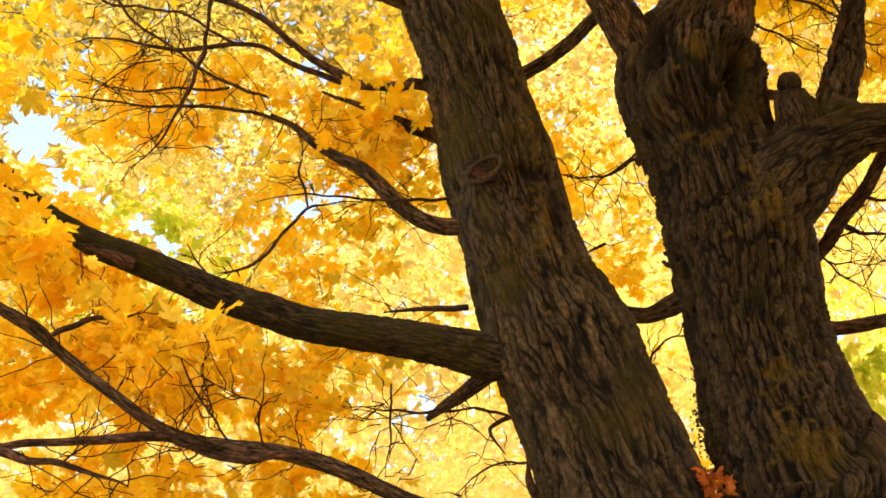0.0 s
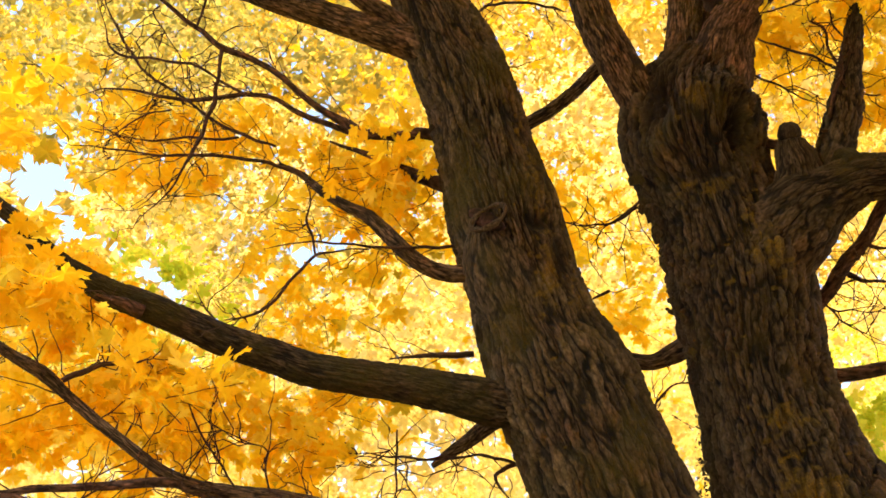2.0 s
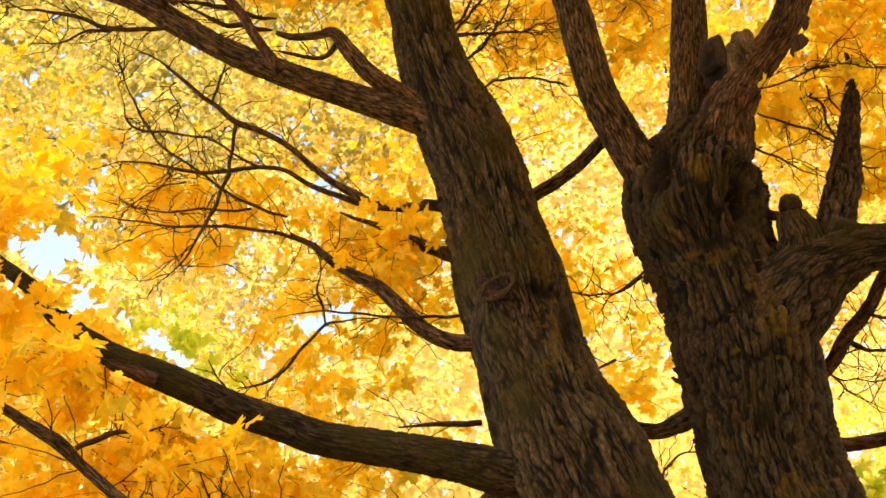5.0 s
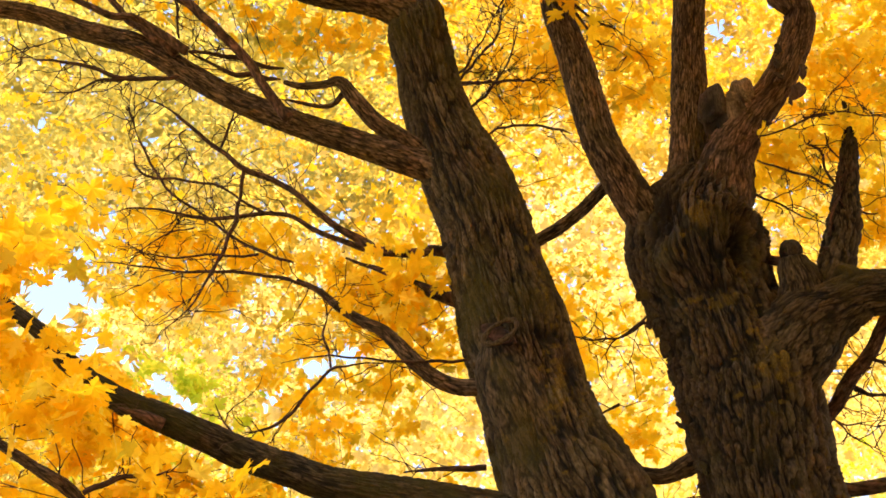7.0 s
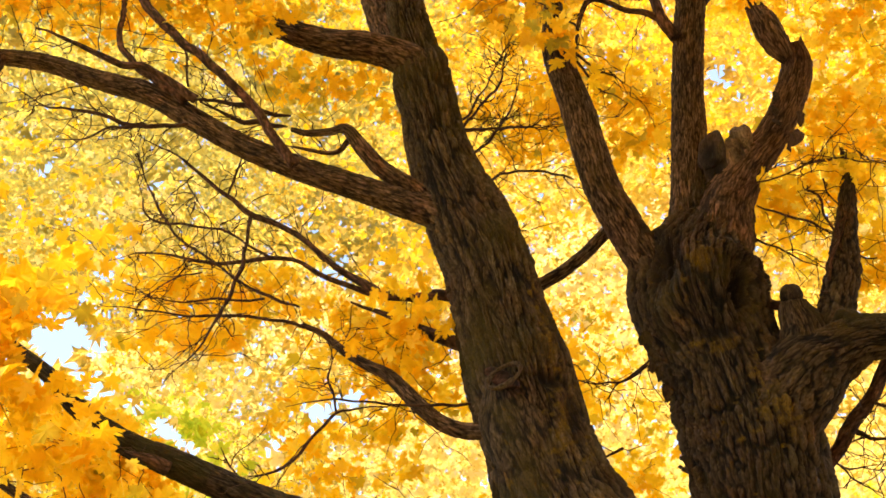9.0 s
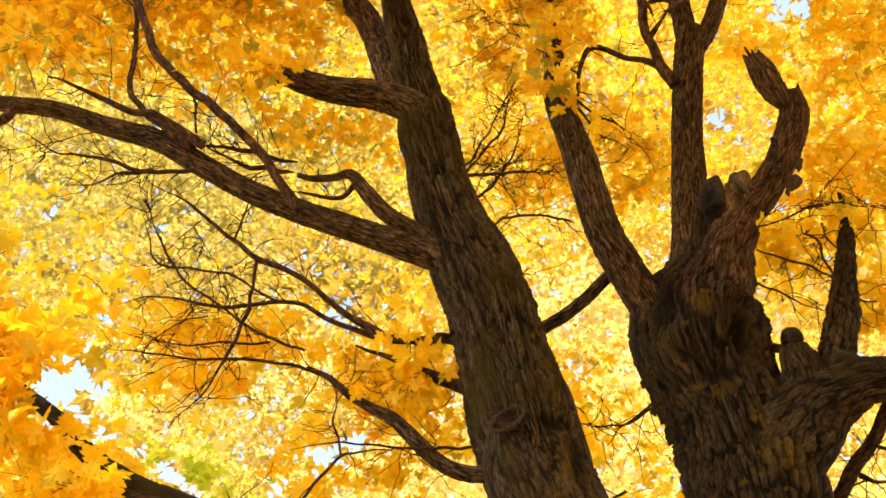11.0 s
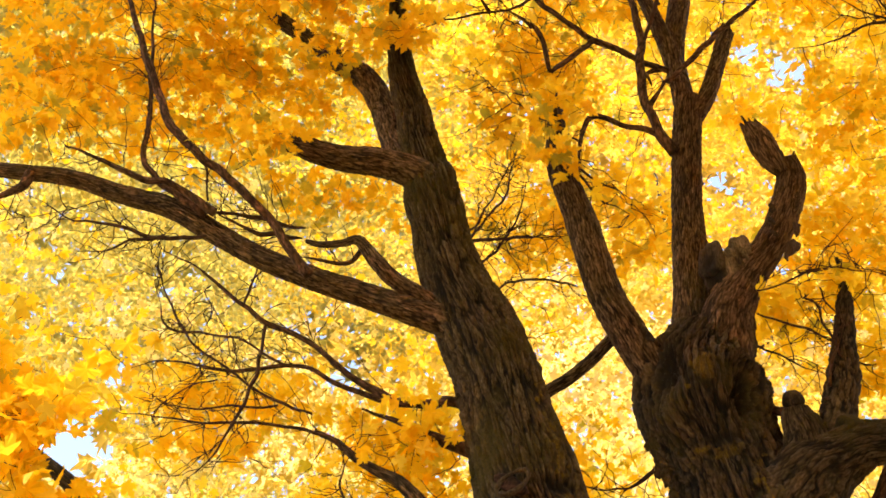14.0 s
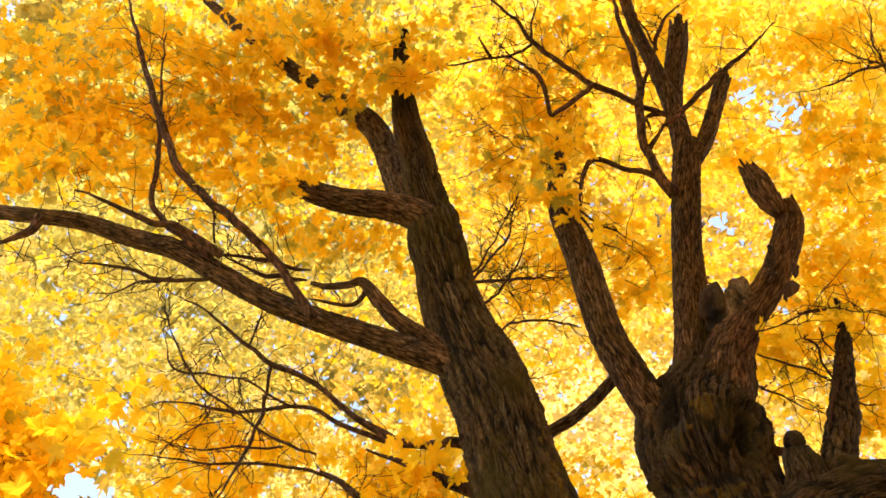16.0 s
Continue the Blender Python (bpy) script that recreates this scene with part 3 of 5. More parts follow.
tube("branch", [(0.02, 5.57, 5.06, 0.0480), (-0.15, 5.55, 5.08, 0.0400), (-0.33, 5.53, 5.07, 0.0360), (-0.53, 5.50, 5.05, 0.0320), (-0.65, 5.48, 5.11, 0.0320), (-0.81, 5.45, 5.20, 0.0240), (-1.02, 5.40, 5.36, 0.0200), (-1.24, 5.35, 5.52, 0.0200), (-1.49, 5.31, 5.61, 0.0210), (-1.65, 5.27, 5.72, 0.0170), (-1.84, 5.23, 5.87, 0.0130), (-2.07, 5.18, 6.05, 0.0060), (-2.29, 5.14, 6.13, 0.0031)], BARK_YOUNG, stem_a, sides=16, step=0.025, bark=0.006, cell=(0.02, 0.08), lump=0.09, wander=0.01, seed=16)
tube("branch", [(-0.56, 5.57, 5.09, 0.0210), (-0.78, 5.54, 5.15, 0.0210), (-0.98, 5.51, 5.22, 0.0180), (-1.13, 5.49, 5.31, 0.0150), (-1.31, 5.47, 5.34, 0.0150), (-1.55, 5.45, 5.30, 0.0150), (-1.83, 5.42, 5.28, 0.0120), (-2.15, 5.38, 5.33, 0.0067), (-2.42, 5.36, 5.25, 0.0021)], BARK_YOUNG, stem_a, sides=16, step=0.025, bark=0.006, cell=(0.02, 0.08), lump=0.09, wander=0.01, seed=17)
tube("twig", [(-1.49, 5.32, 5.61, 0.0150), (-1.50, 5.32, 5.39, 0.0120), (-1.50, 5.32, 5.17, 0.0150), (-1.54, 5.31, 4.96, 0.0120), (-1.60, 5.30, 4.81, 0.0110), (-1.65, 5.30, 4.66, 0.0080), (-1.70, 5.29, 4.52, 0.0060), (-1.86, 5.27, 4.30, 0.0020)], BARK_YOUNG, stem_a, sides=7, step=0.025, lump=0.12, wander=0.012, seed=18)
tube("twig", [(-1.32, 5.42, 5.30, 0.0120), (-1.52, 5.43, 5.43, 0.0090), (-1.71, 5.43, 5.55, 0.0090), (-1.93, 5.45, 5.60, 0.0090), (-2.24, 5.47, 5.67, 0.0090), (-2.35, 5.47, 5.90, 0.0045), (-2.43, 5.46, 6.11, 0.0024)], BARK_YOUNG, stem_a, sides=7, step=0.025, lump=0.12, wander=0.012, seed=19)
tube("twig", [(-1.11, 5.46, 4.94, 0.0090), (-1.31, 5.45, 5.00, 0.0120), (-1.55, 5.44, 5.15, 0.0090), (-1.79, 5.42, 5.31, 0.0090), (-2.00, 5.40, 5.47, 0.0090), (-2.18, 5.38, 5.73, 0.0090), (-2.31, 5.35, 5.97, 0.0045), (-2.39, 5.33, 6.17, 0.0021)], BARK_YOUNG, stem_a, sides=7, step=0.025, lump=0.12, wander=0.012, seed=20)
tube("twig", [(-1.35, 5.45, 5.00, 0.0090), (-1.63, 5.45, 4.99, 0.0090), (-1.91, 5.45, 4.98, 0.0067), (-2.15, 5.45, 5.01, 0.0021)], BARK_YOUNG, stem_a, sides=7, step=0.025, lump=0.12, wander=0.012, seed=21)
tube("twig", [(-1.67, 5.31, 5.76, 0.0090), (-1.64, 5.31, 5.93, 0.0090), (-1.60, 5.31, 6.12, 0.0045), (-1.61, 5.31, 6.37, 0.0024)], BARK_YOUNG, stem_a, sides=7, step=0.025, lump=0.12, wander=0.012, seed=22)
tube("twig", [(-1.64, 5.29, 5.97, 0.0060), (-1.54, 5.31, 6.07, 0.0045), (-1.43, 5.33, 6.14, 0.0021)], BARK_YOUNG, stem_a, sides=7, step=0.025, lump=0.12, wander=0.012, seed=23)
tube("twig", [(-1.78, 5.37, 5.16, 0.0060), (-1.96, 5.40, 5.13, 0.0060), (-2.11, 5.43, 5.04, 0.0045), (-2.22, 5.46, 4.96, 0.0021)], BARK_YOUNG, stem_a, sides=7, step=0.025, lump=0.12, wander=0.012, seed=24)
tube("twig", [(-1.95, 5.35, 5.97, 0.0060), (-1.97, 5.36, 5.87, 0.0045), (-1.66, 5.41, 5.44, 0.0021)], BARK_YOUNG, stem_a, sides=7, step=0.025, lump=0.12, wander=0.012, seed=25)
tube("twig", [(-0.04, 5.61, 6.58, 0.0140), (0.10, 5.73, 6.93, 0.0110), (0.26, 5.84, 7.25, 0.0110), (0.34, 5.92, 7.53, 0.0083), (0.45, 6.08, 8.20, 0.0028)], BARK_YOUNG, stem_a, sides=7, step=0.025, lump=0.12, wander=0.012, seed=26)
tube("twig", [(-0.01, 5.60, 6.61, 0.0140), (0.29, 5.83, 6.82, 0.0110), (0.60, 6.04, 7.04, 0.0053), (0.81, 6.19, 7.17, 0.0028)], BARK_YOUNG, stem_a, sides=7, step=0.025, lump=0.12, wander=0.012, seed=27)
tube("twig", [(0.18, 5.95, 6.35, 0.0100), (0.39, 6.11, 6.59, 0.0110), (0.64, 6.30, 6.74, 0.0110), (0.86, 6.46, 6.83, 0.0112), (0.97, 6.54, 6.86, 0.0028)], BARK_YOUNG, stem_a, sides=7, step=0.025, lump=0.12, wander=0.012, seed=28)
tube("limb", [(0.12, 5.55, 4.09, 0.058), (-0.01, 5.55, 4.09, 0.055), (-0.15, 5.54, 4.14, 0.052), (-0.27, 5.53, 4.23, 0.052), (-0.40, 5.52, 4.36, 0.049), (-0.50, 5.51, 4.46, 0.042), (-0.64, 5.50, 4.53, 0.035), (-0.79, 5.49, 4.62, 0.028), (-0.93, 5.48, 4.74, 0.021), (-1.08, 5.47, 4.81, 0.018)], BARK_LIMB, stem_a, sides=40, step=0.018, bark=0.013, cell=(0.022, 0.16), lump=0.07, seed=29)
tube("twig", [(-0.79, 5.49, 4.62, 0.0160), (-1.00, 5.46, 4.77, 0.0130), (-1.21, 5.44, 4.83, 0.0110), (-1.42, 5.42, 4.84, 0.0110), (-1.60, 5.41, 4.84, 0.0110), (-1.87, 5.39, 4.84, 0.0080), (-2.15, 5.37, 4.87, 0.0060), (-2.43, 5.35, 4.90, 0.0020)], BARK_YOUNG, stem_a, sides=7, step=0.025, lump=0.12, wander=0.012, seed=30)
tube("twig", [(0.06, 5.53, 4.27, 0.0100), (-0.22, 5.47, 4.23, 0.0100), (-0.49, 5.40, 4.21, 0.0080), (-0.72, 5.35, 4.20, 0.0070), (-0.88, 5.31, 4.18, 0.0053), (-1.10, 5.25, 4.12, 0.0020)], BARK_YOUNG, stem_a, sides=7, step=0.025, lump=0.12, wander=0.012, seed=31)
tube("twig", [(-0.48, 5.37, 4.17, 0.0050), (-0.61, 5.34, 4.15, 0.0050), (-0.71, 5.32, 4.13, 0.0070), (-0.79, 5.30, 4.10, 0.0100), (-0.88, 5.28, 3.98, 0.0100), (-0.96, 5.26, 3.85, 0.0100), (-1.05, 5.24, 3.73, 0.0100), (-1.15, 5.21, 3.68, 0.0067), (-1.26, 5.19, 3.65, 0.0024)], BARK_YOUNG, stem_a, sides=7, step=0.025, lump=0.12, wander=0.012, seed=32)
tube("twig", [(-0.80, 5.37, 4.14, 0.0070), (-0.82, 5.36, 4.25, 0.0080), (-0.86, 5.35, 4.36, 0.0080), (-0.84, 5.33, 4.52, 0.0037), (-0.89, 5.32, 4.63, 0.0020)], BARK_YOUNG, stem_a, sides=7, step=0.025, lump=0.12, wander=0.012, seed=33)
tube("branch", [(-0.01, 5.60, 4.72, 0.0470), (-0.14, 5.61, 4.78, 0.0470), (-0.31, 5.63, 4.87, 0.0360), (-0.45, 5.64, 4.95, 0.0260), (-0.60, 5.66, 5.02, 0.0165), (-0.79, 5.67, 5.10, 0.0077)], BARK_YOUNG, stem_a, sides=16, step=0.025, bark=0.006, cell=(0.02, 0.08), lump=0.09, wander=0.01, seed=34)
tube("twig", [(0.15, 5.60, 3.59, 0.0200), (-0.01, 5.56, 3.57, 0.0180), (-0.18, 5.53, 3.54, 0.0112), (-0.33, 5.49, 3.52, 0.0042)], BARK_YOUNG, stem_a, sides=7, step=0.025, lump=0.12, wander=0.012, seed=35)
tube("twig", [(-1.30, 5.19, 3.63, 0.0070), (-1.38, 5.15, 3.72, 0.0053), (-1.43, 5.12, 3.79, 0.0020)], BARK_YOUNG, stem_a, sides=7, step=0.025, lump=0.12, wander=0.012, seed=36)
tube("limb", [(0.48, 5.58, 3.25, 0.118), (0.26, 5.53, 3.27, 0.136), (0.02, 5.46, 3.31, 0.122), (-0.27, 5.38, 3.34, 0.105), (-0.52, 5.32, 3.36, 0.098), (-0.76, 5.25, 3.38, 0.094), (-1.00, 5.18, 3.44, 0.09), (-1.24, 5.11, 3.50, 0.086), (-1.48, 5.03, 3.59, 0.082), (-1.66, 4.97, 3.65, 0.082), (-1.85, 4.91, 3.71, 0.072), (-2.05, 4.84, 3.81, 0.06), (-2.21, 4.77, 3.93, 0.051), (-2.32, 4.71, 4.04, 0.045), (-2.56, 4.61, 4.20, 0.035)], BARK_GREEN, stem_a, sides=95, step=0.018, bark=0.015, cell=(0.022, 0.16), lump=0.07, seed=37)
tube("branch", [(-1.64, 4.91, 3.59, 0.0420), (-1.76, 4.84, 3.61, 0.0285), (-1.86, 4.78, 3.64, 0.0112)], BARK_YOUNG, stem_a, sides=16, step=0.025, bark=0.006, cell=(0.02, 0.08), lump=0.09, wander=0.01, seed=38)
tube("limb", [(0.44, 5.58, 2.10, 0.103), (0.23, 5.50, 2.24, 0.078), (-0.01, 5.42, 2.36, 0.057), (-0.22, 5.36, 2.45, 0.042), (-0.43, 5.29, 2.54, 0.042), (-0.57, 5.24, 2.59, 0.041), (-0.72, 5.20, 2.63, 0.044), (-0.89, 5.15, 2.66, 0.038), (-1.11, 5.09, 2.67, 0.04), (-1.30, 5.03, 2.69, 0.04), (-1.46, 4.98, 2.76, 0.031), (-1.65, 4.90, 2.89, 0.028), (-1.79, 4.84, 2.99, 0.028), (-1.93, 4.78, 3.10, 0.028), (-2.04, 4.73, 3.19, 0.034), (-2.19, 4.67, 3.27, 0.028), (-2.42, 4.58, 3.40, 0.022)], BARK_LIMB, stem_a, sides=72, step=0.018, bark=0.015, cell=(0.022, 0.16), lump=0.07, seed=39)
tube("branch", [(-1.36, 5.00, 2.70, 0.029), (-1.53, 4.94, 2.69, 0.025), (-1.71, 4.89, 2.66, 0.022), (-1.88, 4.83, 2.63, 0.019), (-2.02, 4.78, 2.61, 0.019), (-2.15, 4.73, 2.58, 0.019), (-2.33, 4.67, 2.56, 0.013)], BARK_YOUNG, stem_a, sides=16, step=0.025, bark=0.006, cell=(0.02, 0.08), lump=0.09, wander=0.01, seed=40)
tube("branch", [(-2.20, 4.72, 2.58, 0.0160), (-2.05, 4.75, 2.56, 0.0240), (-1.95, 4.77, 2.54, 0.0190), (-1.79, 4.80, 2.52, 0.0160), (-1.64, 4.83, 2.47, 0.0097), (-1.51, 4.85, 2.43, 0.0038)], BARK_YOUNG, stem_a, sides=16, step=0.025, bark=0.006, cell=(0.02, 0.08), lump=0.09, wander=0.01, seed=41)
tube("branch", [(-0.76, 5.12, 2.63, 0.0170), (-0.96, 5.09, 2.61, 0.0260), (-1.10, 5.06, 2.61, 0.0230), (-1.24, 5.03, 2.65, 0.0128), (-1.38, 5.00, 2.71, 0.0060)], BARK_YOUNG, stem_a, sides=16, step=0.025, bark=0.006, cell=(0.02, 0.08), lump=0.09, wander=0.01, seed=42)
tube("twig", [(-1.93, 4.72, 3.15, 0.0150), (-1.88, 4.72, 3.19, 0.0170), (-1.79, 4.73, 3.23, 0.0150), (-1.68, 4.75, 3.25, 0.0110), (-1.57, 4.76, 3.27, 0.0067), (-1.52, 4.76, 3.30, 0.0021)], BARK_YOUNG, stem_a, sides=7, step=0.025, lump=0.12, wander=0.012, seed=43)
tube("twig", [(-1.08, 5.00, 2.68, 0.0060), (-1.18, 4.95, 2.80, 0.0060), (-1.26, 4.91, 2.92, 0.0060), (-1.31, 4.87, 3.03, 0.0045), (-1.32, 4.84, 3.13, 0.0020)], BARK_YOUNG, stem_a, sides=7, step=0.025, lump=0.12, wander=0.012, seed=44)
tube("twig", [(-0.91, 5.06, 2.66, 0.0060), (-0.93, 5.02, 2.80, 0.0060), (-0.95, 4.99, 2.89, 0.0040), (-1.10, 4.95, 2.92, 0.0030), (-1.24, 4.91, 3.01, 0.0020)], BARK_YOUNG, stem_a, sides=7, step=0.025, lump=0.12, wander=0.012, seed=45)
tube("twig", [(-2.00, 4.66, 3.16, 0.0060), (-2.08, 4.68, 3.26, 0.0030), (-2.16, 4.70, 3.34, 0.0020)], BARK_YOUNG, stem_a, sides=7, step=0.025, lump=0.12, wander=0.012, seed=46)
tube("twig", [(-1.46, 4.94, 2.74, 0.0030), (-1.37, 4.93, 2.77, 0.0020)], BARK_YOUNG, stem_a, sides=7, step=0.025, lump=0.12, wander=0.012, seed=47)
tube("twig", [(-1.83, 4.84, 2.55, 0.0060), (-1.79, 4.83, 2.59, 0.0060), (-1.67, 4.80, 2.64, 0.0030), (-1.55, 4.77, 2.70, 0.0020)], BARK_YOUNG, stem_a, sides=7, step=0.025, lump=0.12, wander=0.012, seed=48)
tube("twig", [(0.39, 5.84, 2.99, 0.0100), (0.29, 5.82, 3.02, 0.0100), (0.12, 5.78, 3.02, 0.0070), (-0.08, 5.75, 3.00, 0.0070), (-0.28, 5.71, 3.00, 0.0075), (-0.52, 5.66, 2.99, 0.0024)], BARK_YOUNG, stem_a, sides=7, step=0.025, lump=0.12, wander=0.012, seed=49)
tube("twig", [(0.40, 5.78, 2.97, 0.0150), (0.32, 5.75, 2.94, 0.0150), (0.27, 5.74, 2.90, 0.0120), (0.29, 5.71, 2.81, 0.0075), (0.34, 5.69, 2.73, 0.0035)], BARK_YOUNG, stem_a, sides=7, step=0.025, lump=0.12, wander=0.012, seed=50)
tube("twig", [(0.49, 5.81, 2.71, 0.0070), (0.34, 5.78, 2.70, 0.0070), (0.18, 5.74, 2.63, 0.0053), (0.05, 5.72, 2.50, 0.0020)], BARK_YOUNG, stem_a, sides=7, step=0.025, lump=0.12, wander=0.012, seed=51)
tube("twig", [(-0.30, 5.65, 3.14, 0.0050), (-0.30, 5.67, 2.98, 0.0070), (-0.30, 5.68, 2.81, 0.0053), (-0.33, 5.71, 2.60, 0.0020)], BARK_YOUNG, stem_a, sides=7, step=0.025, lump=0.12, wander=0.012, seed=52)
tube("limb", [(0.40, 5.92, 3.35, 0.055), (0.27, 6.00, 3.28, 0.056), (0.13, 6.09, 3.19, 0.046), (0.00, 6.17, 3.12, 0.032), (-0.10, 6.24, 3.06, 0.018)], BARK_LIMB, stem_a, sides=40, step=0.018, bark=0.013, cell=(0.022, 0.16), lump=0.07, seed=53)
tube("twig", [(-0.29, 5.67, 2.91, 0.0050), (-0.21, 5.68, 2.81, 0.0037), (-0.14, 5.70, 2.69, 0.0020)], BARK_YOUNG, stem_a, sides=7, step=0.025, lump=0.12, wander=0.012, seed=54)
tube("twig", [(0.12, 5.83, 3.03, 0.0070), (-0.01, 5.80, 3.00, 0.0050), (-0.28, 5.72, 2.96, 0.0037), (-0.47, 5.67, 2.92, 0.0020)], BARK_YOUNG, stem_a, sides=7, step=0.025, lump=0.12, wander=0.012, seed=55)
tube("branch", [(0.55, 5.83, 2.51, 0.0390), (0.50, 5.76, 2.60, 0.0240), (0.48, 5.69, 2.72, 0.0045)], BARK_YOUNG, stem_a, sides=16, step=0.025, bark=0.006, cell=(0.02, 0.08), lump=0.09, wander=0.01, seed=56)
tube("limb", [(0.42, 6.06, 5.36, 0.056), (0.57, 6.02, 5.46, 0.048), (0.73, 5.99, 5.55, 0.048), (0.91, 5.95, 5.69, 0.048), (1.05, 5.91, 5.83, 0.049), (1.24, 5.86, 6.00, 0.058)], BARK_LIMB, stem_a, sides=40, step=0.018, bark=0.013, cell=(0.022, 0.16), lump=0.07, seed=57)
tube("limb", [(1.09, 6.16, 3.77, 0.044), (1.22, 6.10, 3.71, 0.051), (1.32, 6.05, 3.69, 0.051), (1.42, 6.00, 3.72, 0.061), (1.54, 5.93, 3.77, 0.078)], BARK_LIMB, stem_b, sides=54, step=0.018, bark=0.013, cell=(0.022, 0.16), lump=0.07, seed=58)
tube("twig", [(1.27, 5.92, 3.31, 0.0080), (1.28, 5.89, 3.39, 0.0080), (1.33, 5.86, 3.44, 0.0080), (1.40, 5.83, 3.48, 0.0060), (1.53, 5.79, 3.45, 0.0035)], BARK_YOUNG, stem_b, sides=7, step=0.025, lump=0.12, wander=0.012, seed=59)
tube("limb", [(1.43, 5.63, 5.10, 0.135), (1.27, 5.56, 5.38, 0.133), (1.13, 5.49, 5.64, 0.134), (1.00, 5.43, 5.90, 0.133), (0.92, 5.36, 6.20, 0.126), (0.85, 5.29, 6.51, 0.12), (0.77, 5.23, 6.78, 0.108), (0.69, 5.17, 7.04, 0.089), (0.69, 5.11, 7.34, 0.079), (0.69, 5.05, 7.65, 0.057)], BARK_LIMB, stem_b, sides=94, step=0.018, bark=0.015, cell=(0.022, 0.16), lump=0.07, seed=60, ragged=0.09)
tube("limb", [(1.61, 5.62, 5.23, 0.243), (1.61, 5.54, 5.66, 0.159), (1.64, 5.48, 5.98, 0.124), (1.67, 5.41, 6.37, 0.123), (1.70, 5.33, 6.78, 0.117), (1.75, 5.25, 7.26, 0.117), (1.79, 5.20, 7.55, 0.119), (1.83, 5.16, 7.76, 0.116)], BARK_LIMB, stem_b, sides=150, step=0.018, bark=0.015, cell=(0.022, 0.16), lump=0.07, seed=61)
tube("limb", [(1.79, 5.18, 7.63, 0.086), (1.76, 5.11, 7.99, 0.083), (1.71, 5.05, 8.30, 0.075), (1.63, 4.99, 8.59, 0.066), (1.51, 4.91, 9.02, 0.057), (1.44, 4.83, 9.41, 0.053), (1.35, 4.74, 9.94, 0.038)], BARK_LIMB, stem_b, sides=60, step=0.018, bark=0.013, cell=(0.022, 0.16), lump=0.07, seed=62)
tube("limb", [(1.75, 5.12, 8.12, 0.084), (1.80, 5.06, 8.51, 0.091), (1.87, 5.00, 8.84, 0.093), (1.91, 4.96, 9.11, 0.084)], BARK_LIMB, stem_b, sides=65, step=0.018, bark=0.013, cell=(0.022, 0.16), lump=0.07, seed=63, ragged=0.3)
tube("limb", [(1.84, 5.18, 7.57, 0.086), (1.97, 5.14, 7.77, 0.077), (2.11, 5.08, 8.14, 0.069), (2.23, 5.02, 8.47, 0.07)], BARK_LIMB, stem_b, sides=60, step=0.018, bark=0.013, cell=(0.022, 0.16), lump=0.07, seed=64, ragged=0.12)
tube("branch", [(1.62, 4.97, 7.78, 0.0250), (1.75, 4.93, 7.89, 0.0250), (1.97, 4.86, 8.12, 0.0250), (2.21, 4.80, 8.34, 0.0220), (2.46, 4.73, 8.56, 0.0135), (2.65, 4.67, 8.78, 0.0052)], BARK_YOUNG, stem_b, sides=16, step=0.025, bark=0.006, cell=(0.02, 0.08), lump=0.09, wander=0.01, seed=65)
tube("branch", [(1.63, 5.16, 7.15, 0.0550), (1.54, 5.12, 7.29, 0.0460), (1.48, 5.08, 7.47, 0.0370), (1.43, 5.04, 7.66, 0.0380), (1.42, 4.97, 7.95, 0.0380), (1.45, 4.91, 8.25, 0.0340), (1.41, 4.84, 8.60, 0.0300), (1.32, 4.74, 9.09, 0.0195), (1.29, 4.67, 9.44, 0.0073)], BARK_YOUNG, stem_b, sides=16, step=0.025, bark=0.006, cell=(0.02, 0.08), lump=0.09, wander=0.01, seed=66)
tube("branch", [(1.66, 5.01, 7.96, 0.0250), (1.45, 4.97, 8.03, 0.0250), (1.21, 4.92, 8.15, 0.0260), (1.02, 4.88, 8.24, 0.0260), (0.81, 4.82, 8.42, 0.0220), (0.55, 4.75, 8.63, 0.0220), (0.41, 4.69, 8.87, 0.0150), (0.18, 4.62, 9.12, 0.0112), (-0.07, 4.54, 9.38, 0.0042)], BARK_YOUNG, stem_b, sides=16, step=0.025, bark=0.006, cell=(0.02, 0.08), lump=0.09, wander=0.01, seed=67)
tube("branch", [(1.04, 4.86, 8.20, 0.0220), (0.88, 4.86, 8.01, 0.0220), (0.73, 4.86, 7.88, 0.0210), (0.65, 4.86, 7.79, 0.0180), (0.62, 4.81, 8.03, 0.0210), (0.55, 4.77, 8.25, 0.0220), (0.47, 4.75, 8.30, 0.0150), (0.34, 4.72, 8.43, 0.0083), (0.22, 4.69, 8.61, 0.0024)], BARK_YOUNG, stem_b, sides=16, step=0.025, bark=0.006, cell=(0.02, 0.08), lump=0.09, wander=0.01, seed=68)
tube("branch", [(1.63, 5.16, 7.19, 0.0410), (1.47, 5.11, 7.33, 0.0280), (1.26, 5.07, 7.35, 0.0230), (1.10, 5.04, 7.42, 0.0230), (0.97, 5.02, 7.42, 0.0230), (0.88, 5.01, 7.24, 0.0180), (0.85, 5.01, 7.01, 0.0135), (0.83, 5.01, 6.79, 0.0045)], BARK_YOUNG, stem_b, sides=16, step=0.025, bark=0.006, cell=(0.02, 0.08), lump=0.09, wander=0.01, seed=69)
tube("twig", [(1.44, 4.93, 8.12, 0.0180), (1.56, 4.85, 8.48, 0.0190), (1.67, 4.77, 8.83, 0.0190), (1.76, 4.74, 8.99, 0.0142), (1.90, 4.70, 9.13, 0.0052)], BARK_YOUNG, stem_b, sides=7, step=0.025, lump=0.12, wander=0.012, seed=70)
